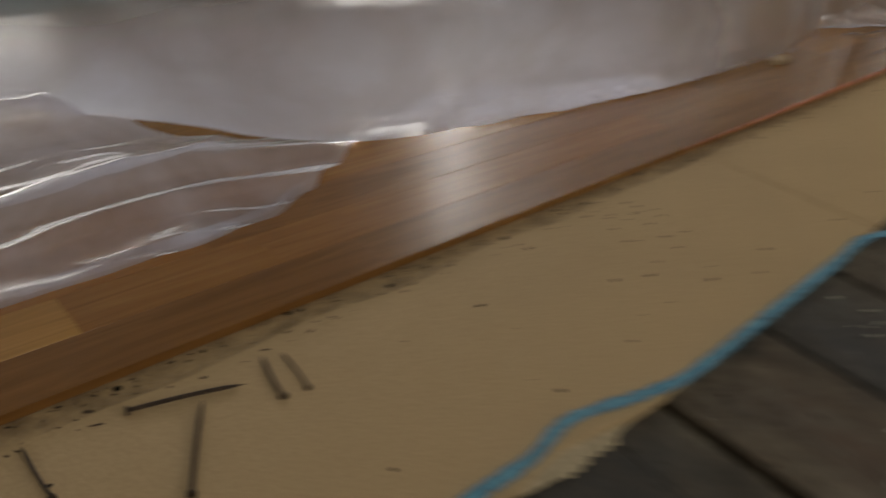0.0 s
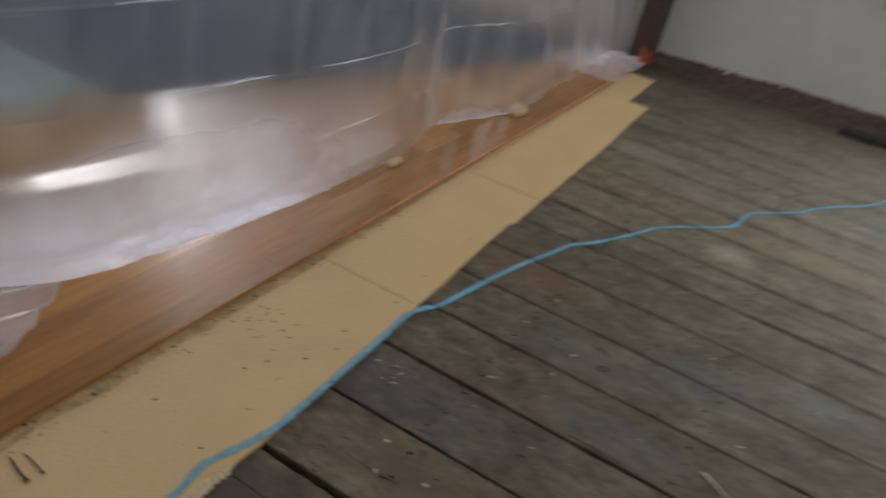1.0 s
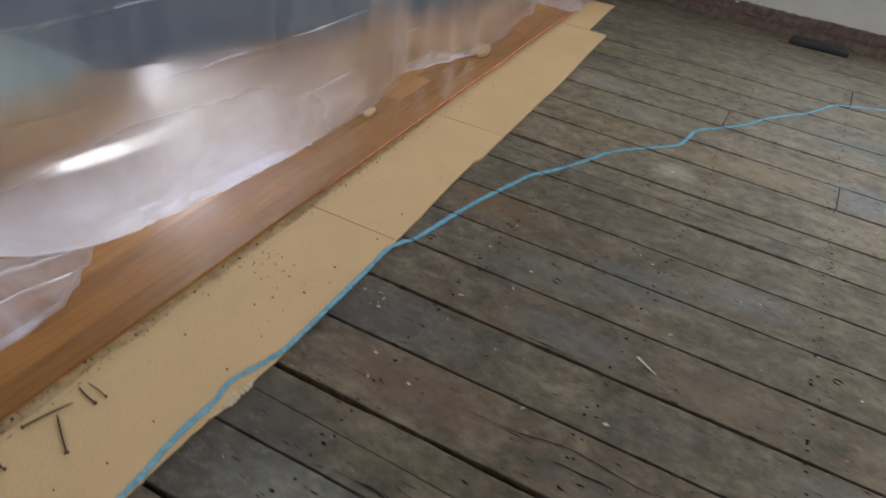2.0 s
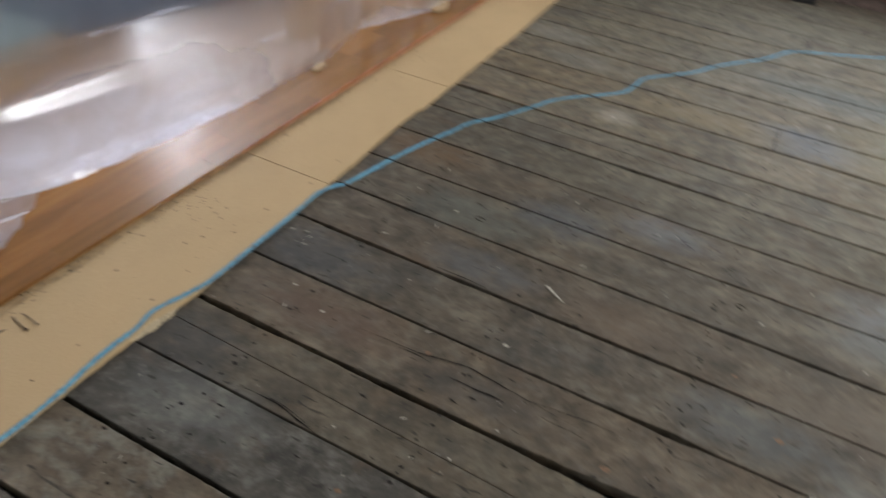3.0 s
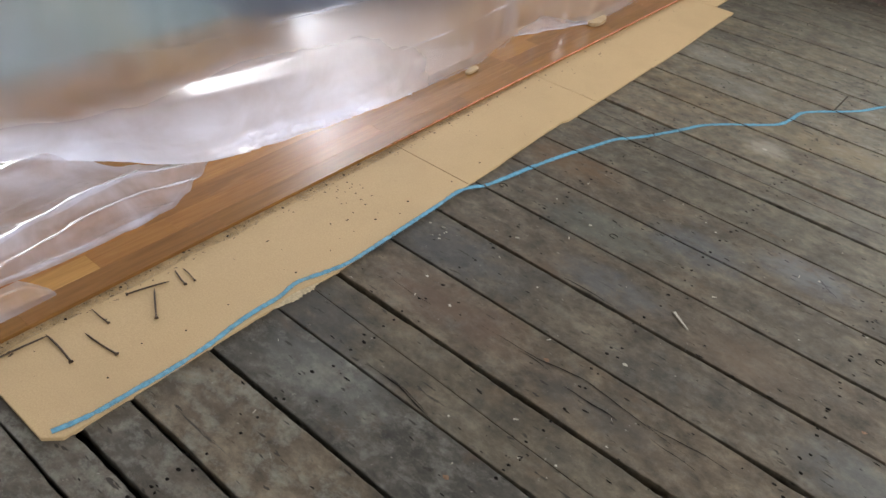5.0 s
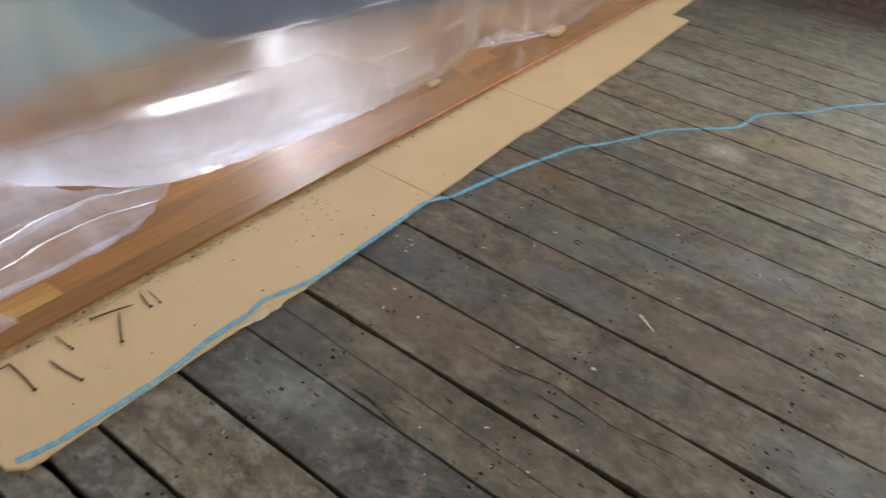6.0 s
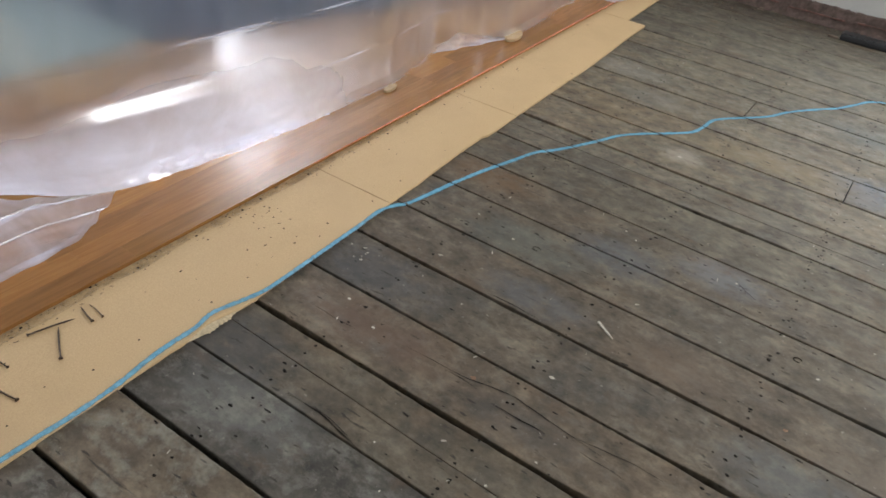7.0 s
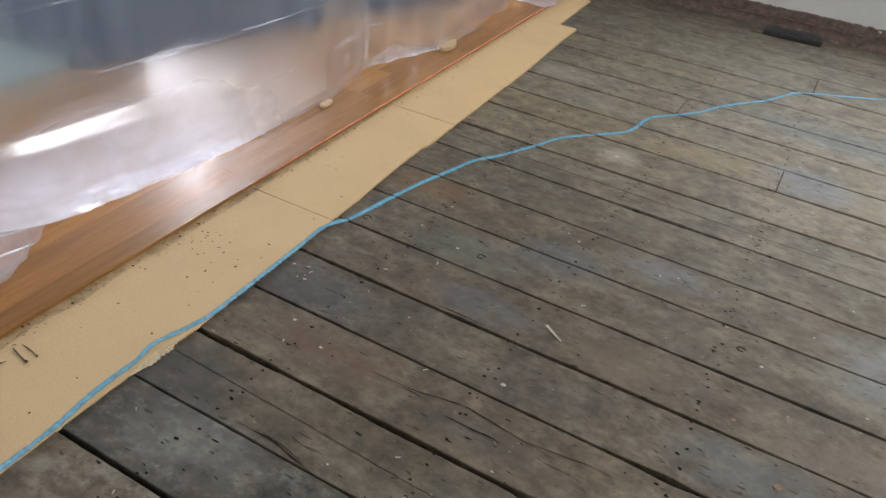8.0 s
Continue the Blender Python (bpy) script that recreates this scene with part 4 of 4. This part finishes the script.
def crease_mesh(zc, y0, y1, seed, lift):
    """A sharp storage crease, whitened here and there."""
    bm = bmesh.new()
    n = int((y1 - y0) / 0.012)
    last = None
    for i in range(n + 1):
        y = y0 + (y1 - y0) * i / n
        z = zc + 0.006 * noise.noise((y * 2, zc * 10, 0)) + 0.002 * noise.noise((y * 11, seed, 0))
        h = 0.0035 * max(0.0, 0.35 + 1.5 * noise.noise((y * 4.5, seed, 3)))
        pair = [bm.verts.new((sheet_x(y, zz) + lift, y, zz)) for zz in (z - h, z + h + 0.0002)] if h > 0.0004 else None
        if last and pair:
            bm.faces.new((last[0], pair[0], pair[1], last[1]))
        last = pair
    for v in [v for v in bm.verts if not v.link_faces]:
        bm.verts.remove(v)
    return bm


def rim_mesh():
    """The welded lower edge of the film."""
    pts = []
    for i in range(300):
        y = -0.62 + 3.7 * i / 299
        pts.append((sheet_x(y, hem_z(y)) + 0.017 + 0.006 * noise.noise((y * 5, 2, 2)), y, hem_z(y) + 0.0005))
    return tube(bmesh.new(), pts, 0.0022, 6, [(0.30 + 0.9 * abs(noise.noise((k * 0.11, 4, 1)))) * (2.0 if 148 < k < 188 else 0.6 if k > 80 else 1.0) for k in range(300)])


curtain = thing("plastic_sheet", "clear crinkled plastic dust sheet hanging to the timber floor", "plastic sheet")
film_parts = [("hanging_sheet", sheet_mesh(), SHEET, ""), ("folded_hem", fold_mesh(), HAZE, "doubled cloudy hem"), ("crumpled_edge", roll_mesh(-0.34, 0.46, 300, 1.3), ROLL, "whitish crumpled lower edge"),
              ("gathered_edge", roll_mesh(1.24, 1.66, 200, 1.8), GATHER, "shiny gathered lower edge"), ("loose_foot", flap_mesh(), FOOT, "wrinkled loose foot lying on the timber"),
              ("standing_pleat", foot_band(PLEAT, -1.9, -0.47, 0.024, -0.004, 0.003), PLEATED, "white shiny standing pleat"), ("turned_edge", foot_band(FRONT, -1.9, -0.42, 0.013, -0.016, 0.002), DOUBLE, "doubled front edge"),
              ("second_corner", corner_mesh(), DOUBLE, "loose corner of film"), ("crumpled_end", pile_mesh(), FOOT, "crumpled end by the post"),
              ("hem_edge", rim_mesh(), CREASE, "whitish welded hem edge"), ("crease", crease_mesh(0.395, -0.1, 2.3, 2, 0.006), CREASE, ""), ("crease", crease_mesh(0.605, -0.2, 2.4, 5, 0.002), CREASE, ""),
              ("crease", crease_mesh(0.206, 0.40, 1.3, 9, 0.02), CREASE, ""), ("crease", crease_mesh(0.82, -0.8, 2.2, 12, 0.002), CREASE, "")]
film_parts += [("strand", strand_mesh(k), CREASE, "whitened ridge") for k in range(9)]
for nm, bm, mt, lb in film_parts:
    ob = part(nm, bm, mt, curtain, lb)
    ob.visible_shadow = False
    for p in ob.data.polygons:
        p.use_smooth = True

# ---------- wood offcuts weighing the hem down ----------
def offcut(x, y, lx, ly, h, turn):
    bm = bmesh.new()
    bmesh.ops.create_cone(bm, cap_ends=True, segments=24, radius1=0.5, radius2=0.5, depth=1)
    for v in bm.verts:
        v.co = Vector((v.co.x * lx, v.co.y * ly, (v.co.z + 0.5) * h))
    bmesh.ops.bevel(bm, geom=[e for e in bm.edges if abs(e.verts[0].co.z - e.verts[1].co.z) < 1e-5], offset=0.003, segments=2, affect="EDGES")
    ob = tagged(link("wood_offcut", bm, PALE), "small rounded raw wood offcut holding the plastic hem", "offcut", "offcuts on the hem")
    ob.matrix_world = pose(x, y, LAM, 0, 0, turn)
    return ob


offcut(-0.497, 0.80, 0.035, 0.085, 0.010, 8)
offcut(-0.462, 1.70, 0.085, 0.165, 0.016, 12)
offcut(-0.63, -1.06, 0.05, 0.07, 0.02, 0)

# ---------- debris on the boards ----------
sp = boxed(-0.034, 0.034, -0.004, 0.004, 0, 0.003, bevel=0.001)
for v in sp.verts:
    v.co.y *= 0.4 + 0.6 * (0.034 - v.co.x) / 0.068
sl = tagged(link("splinter", sp, FLAKE), "pale wood splinter lying on the floorboards", "splinter")
sl.matrix_world = pose(0.759, 0.090, 0.001, 0, 0, -33)

bm = bmesh.new()
rng = random.Random(11)
for k in range(70):
    x, y = rng.uniform(0.05, 2.4), rng.uniform(-1.2, 2.6)
    l, w, a = rng.uniform(0.002, 0.007), rng.uniform(0.0008, 0.002), rng.uniform(0, 3.1)
    c, s = math.cos(a), math.sin(a)
    vs = [bm.verts.new((x + u * l * c - v * w * s, y + u * l * s + v * w * c, 0.001 + 0.0015 * h)) for u, v, h in ((-1, -1, 0), (1, -0.6, 0), (1, 0.6, 1), (-1, 1, 1))]
    bm.faces.new(vs)
tagged(link("wood_flakes", bm, FLAKE), "tiny pale wood flakes scattered on the boards", "debris", kind="stuff")

bm = bmesh.new()


def crack(bm, knots, width, seed):
    pts = smooth_line([(x, y, 0.0014) for x, y in knots], 0.01)
    rows = []
    for i, (x, y, z) in enumerate(pts):
        w = width * math.sin(math.pi * (i + 0.5) / len(pts)) * (0.7 + 0.9 * noise.noise((i * 0.35, seed, 0)))
        dy = 0.003 * noise.noise((i * 0.2, seed, 5))
        rows.append((bm.verts.new((x, y + dy - w, z)), bm.verts.new((x, y + dy + w, z))))
    for a, d in zip(rows, rows[1:]):
        bm.faces.new((a[0], d[0], d[1], a[1]))


crack(bm, [(0.40, -0.300), (0.474, -0.296), (0.565, -0.292), (0.64, -0.276), (0.704, -0.271), (0.811, -0.283), (0.90, -0.292), (0.965, -0.299)], 0.0021, 1)
crack(bm, [(0.52, -0.302), (0.57, -0.300), (0.61, -0.304)], 0.0016, 2)
crack(bm, [(0.66, -0.322), (0.71, -0.322), (0.76, -0.318), (0.80, -0.322)], 0.0030, 3)
crack(bm, [(0.83, -0.286), (0.868, -0.284), (0.93, -0.276), (0.999, -0.268), (1.06, -0.271)], 0.0016, 10)
crack(bm, [(0.88, -0.313), (0.94, -0.317), (0.99, -0.320)], 0.0015, 11)
crack(bm, [(0.287, -0.596), (0.34, -0.590), (0.387, -0.589), (0.457, -0.603), (0.522, -0.615)], 0.0024, 4)
crack(bm, [(0.36, -0.584), (0.43, -0.590), (0.49, -0.606)], 0.0015, 5)
crack(bm, [(0.97, 0.560), (1.00, 0.530), (1.04, 0.508)], 0.0016, 6)
crack(bm, [(0.12, -0.33), (0.2, -0.335), (0.27, -0.333)], 0.001, 7)
crack(bm, [(1.10, -0.50), (1.3, -0.51), (1.5, -0.506)], 0.0014, 8)
crack(bm, [(0.44, 0.012), (0.52, 0.014), (0.60, 0.010)], 0.0024, 9)
crack(bm, [(1.26, 1.415), (1.31, 1.405), (1.36, 1.412)], 0.0014, 12)
tagged(link("board_cracks", bm, DARK), "dark drying cracks in the old boards", "cracks", kind="stuff")

bm = bmesh.new()
rng = random.Random(33)


def blot(bm, x, y, r, z=0.0012):
    n = 11
    ring = [r * (0.65 + 0.6 * rng.random()) for _ in range(n)]
    c0 = bm.verts.new((x, y, z + 0.0003))
    vs = [bm.verts.new((x + 1.4 * ring[k] * math.cos(k * math.tau / n), y + ring[k] * math.sin(k * math.tau / n), z)) for k in range(n)]
    for k in range(n):
        bm.faces.new((c0, vs[k], vs[(k + 1) % n]))


for x, y, r in ((1.45, -0.21, 0.011), (0.30, -0.30, 0.006), (0.185, -0.255, 0.006), (0.73, -0.155, 0.010), (1.26, 0.29, 0.007), (0.57, 1.18, 0.012), (0.37, 0.28, 0.007)):
    blot(bm, x, y, 0.6 * r)
for k in range(6):
    blot(bm, 0.065 + rng.uniform(-0.03, 0.04), -0.085 + rng.uniform(-0.025, 0.03), rng.uniform(0.0015, 0.0035))
for k in range(70):
    blot(bm, rng.uniform(0.05, 2.2), rng.uniform(-1.2, 2.6), rng.uniform(0.001, 0.003))
tagged(link("paint_spots", bm, FLAKE), "small pale paint spots on the boards", "paint spots", kind="stuff")

bm = bmesh.new()
for x, y, r in ((1.36, -0.091, 0.008), (1.053, -0.37, 0.008), (1.235, 0.057, 0.005), (0.585, -0.28, 0.006), (1.49, -0.275, 0.009), (0.62, -0.70, 0.006)):
    blot(bm, x, y, r, 0.0016)
tagged(link("orange_chips", bm, CHIP), "few orange-brown bark chips on the boards", "chips", kind="stuff")

# ---------- lamp beyond the sheet ----------
globe = thing("ceiling_lamp", "lit round ceiling lamp near the end wall beyond the sheet", "lamp")
# the wide glowing disc is added to give the lamp's reflection a soft halo
for nm, r0, r1, z0, z1, mt in (("base", 0.08, 0.08, 0.03, 0.09, CEIL), ("shade", 0.20, 0.26, -0.02, 0.028, HALO), ("diffuser", 0.07, 0.09, -0.06, -0.022, BULB)):
    bm = bmesh.new()
    bmesh.ops.create_cone(bm, cap_ends=True, segments=32, radius1=r0, radius2=r1, depth=z1 - z0, matrix=Matrix.Translation((0, 0, (z0 + z1) / 2)))
    bmesh.ops.bevel(bm, geom=[e for e in bm.edges if abs(e.verts[0].co.z - e.verts[1].co.z) < 1e-5], offset=0.012, segments=3, affect="EDGES")
    part(nm, bm, mt, globe)
globe.matrix_world = pose(-3.78, 3.12, 2.51)

# ---------- timber blocks (exposed stretch) ----------
timber = tagged(new("timber_blocks"), "lacquered brown timber strip floor with blocks", "floor", kind="structure")
timber.matrix_world = pose(EDGE, 0, 0, 0, 0, SKEW)
rng = random.Random(8)
BW = 0.0706
for r in range(19):
    # single pale blocks: their ends and their row
    fixed = {1: [(-1.13, -0.84)], 2: [(0.98, 1.24)]}.get(r, [])
    cuts = [-3.95 - rng.uniform(0, 0.04)]
    while cuts[-1] < Y1 - 0.03:
        step = cuts[-1] + rng.choice((0.35, 0.55, 0.8, 1.1))
        cuts.append(Y1 - 0.025 if step > Y1 - 0.2 else step)
    for a, b in fixed:
        cuts = sorted([c for c in cuts if not a - 0.12 < c < b + 0.12] + [a, b])
    for y, y1 in zip(cuts, cuts[1:]):
        ob = part("block", boxed(-(r + 1) * BW + 0.0003, -r * BW, y, y1 - 0.0003, 0.0072, LAM, bevel=0.0004), BLOCK if r < 4 else CLEAN, timber)
        v = rng.choice((0.80, 0.90, 0.97, 1.05, 1.14))
        ob.color = ((1.45, 1.58, 1.6, 1) if r == 1 else (1.08, 1.10, 1.08, 1)) if (y, y1) in fixed else (v, v * rng.uniform(0.95, 1.02), v * rng.uniform(0.9, 1.02), 1)

# ---------- old floorboards ----------
floor = tagged(new("floor"), "old weathered grey-brown floorboards with paint stains", "floor", kind="structure")


def gap(k, x):
    """Half the width of the open joint k at x."""
    g = WIDTHS[k]
    for x0, x1, more in FLARES.get(k, ()):
        g += more * max(0.0, 1 - abs((x - (x0 + x1) / 2) / ((x1 - x0) / 2))) ** 0.6
    return max(0.0004, g * (1 + 0.55 * noise.noise((x * 2.3, k * 3.7, 0)) + 0.35 * noise.noise((x * 15, k * 3.7, 1)) + 0.3 * noise.noise((x * 52, k * 3.7, 2))))


def wander(k, x):
    """How far the joint k strays from its straight line at x."""
    return 0.0035 * noise.noise((x * 0.9, k * 5.3, 3)) + 0.0012 * noise.noise((x * 6, k * 5.3, 4)) - (0.03 * max(0.0, x) if k == THIN_SPLIT else 0)


def board(k, y0, y1, x0, x1):
    """One board with uneven long edges, rounded arrises and a slight cup."""
    bm = bmesh.new()
    n = max(4, int((x1 - x0) / 0.012))
    rows = []
    for i in range(n + 1):
        x = x0 + (x1 - x0) * i / n
        a, b = y0 + wander(k, x) + gap(k, x), y1 + wander(k + 1, x) - gap(k + 1, x)
        h = 0.0008 * noise.noise((x * 1.2, k * 3.1 + x0, 8))
        e = 0.0018
        prof = [(a, -0.03), (a, -e), (a + e * 0.4, -e * 0.35), (a + e * 1.6, 0), ((a + b) / 2, -0.0008), (b - e * 1.6, 0), (b - e * 0.4, -e * 0.35), (b, -e), (b, -0.03)]
        rows.append([bm.verts.new((x, yy, zz + h)) for yy, zz in prof])
    for a, b in zip(rows, rows[1:]):
        for j in range(len(a) - 1):
            bm.faces.new((a[j], a[j + 1], b[j + 1], b[j]))
    bm.faces.new(rows[0])
    bm.faces.new(rows[-1][::-1])
    bmesh.ops.recalc_face_normals(bm, faces=bm.faces)
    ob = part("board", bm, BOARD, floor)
    ob.color = TONES[k] if k in TONES else (0.85 + 0.1 * math.sin(k * 2.3), 0.84 + 0.1 * math.sin(k * 2.3), 0.84 + 0.08 * math.sin(k * 2.3), 0.7)
    return ob


for k, y0 in enumerate(JOINTS_Y[:-1]):
    y1 = JOINTS_Y[k + 1]
    ends = [-0.9, *BUTTS.get(k, ()), X1 - 0.02]
    for a, b in zip(ends, ends[1:]):
        board(k, y0, y1, a, b - 0.0045)

# nail heads along the joists, nicks and holes
bm = bmesh.new()
rng = random.Random(21)


def nick(bm, x, y, r, long=1.0, turn=0.0):
    """A small ragged dent or nail hole."""
    ring = []
    for q in range(7):
        a = q * math.tau / 7
        rr = r * rng.uniform(0.7, 1.2)
        u, v = rr * long * math.cos(a), rr * math.sin(a)
        ring.append(bm.verts.new((x + u * math.cos(turn) - v * math.sin(turn), y + u * math.sin(turn) + v * math.cos(turn), 0.0012)))
    top = bm.verts.new((x, y, 0.0012 + r * 0.2))
    for q in range(7):
        bm.faces.new((ring[q], ring[(q + 1) % 7], top))


for j in range(-1, 6):
    for y0, y1 in zip(JOINTS_Y[10:], JOINTS_Y[11:]):
        for f in ((0.14, 0.38, 0.62, 0.86) if j == 2 else (0.16, 0.5, 0.84)):
            y = y0 + (y1 - y0) * f + rng.uniform(-0.02, 0.02)
            x = 0.235 + 0.455 * j - 0.022 * (y - 0.5) * (j == 2) + rng.uniform(-0.013, 0.013)
            if x < 0.03 or y > 3.3 or min(abs(y - q) for q in JOINTS_Y) < 0.006:
                continue
            nick(bm, x, y, rng.uniform(0.0030, 0.0048), rng.uniform(1.0, 1.5), rng.uniform(-0.4, 0.4))
            if rng.random() < 0.6:
                nick(bm, x + rng.uniform(-0.035, 0.035), y + rng.uniform(-0.03, 0.03), rng.uniform(0.002, 0.0038), rng.uniform(1, 2))
for k in range(520):
    nick(bm, rng.uniform(0.03, 2.3), rng.uniform(-1.4, 2.3), rng.uniform(0.0010, 0.0027), rng.uniform(1, 4.5), rng.uniform(-0.25, 0.25))
tagged(link("board_nails", bm, DARK), "dark nail heads, holes and nicks in the boards", "nails", kind="stuff")

# ring-shaped dents left by furniture feet
bm = bmesh.new()
for x, y, r in ((0.062, 0.256, 0.013), (0.447, 0.285, 0.012), (1.20, 0.33, 0.011)):
    ring = [(x + r * math.cos(a), y + 0.8 * r * math.sin(a), 0.0008) for a in [0.3 + q * 5.0 / 22 for q in range(23)]]
    tube(bm, ring, 0.0011, 5)
tagged(link("dent_rings", bm, DARK), "small round dents pressed into the boards", "dents", kind="stuff")
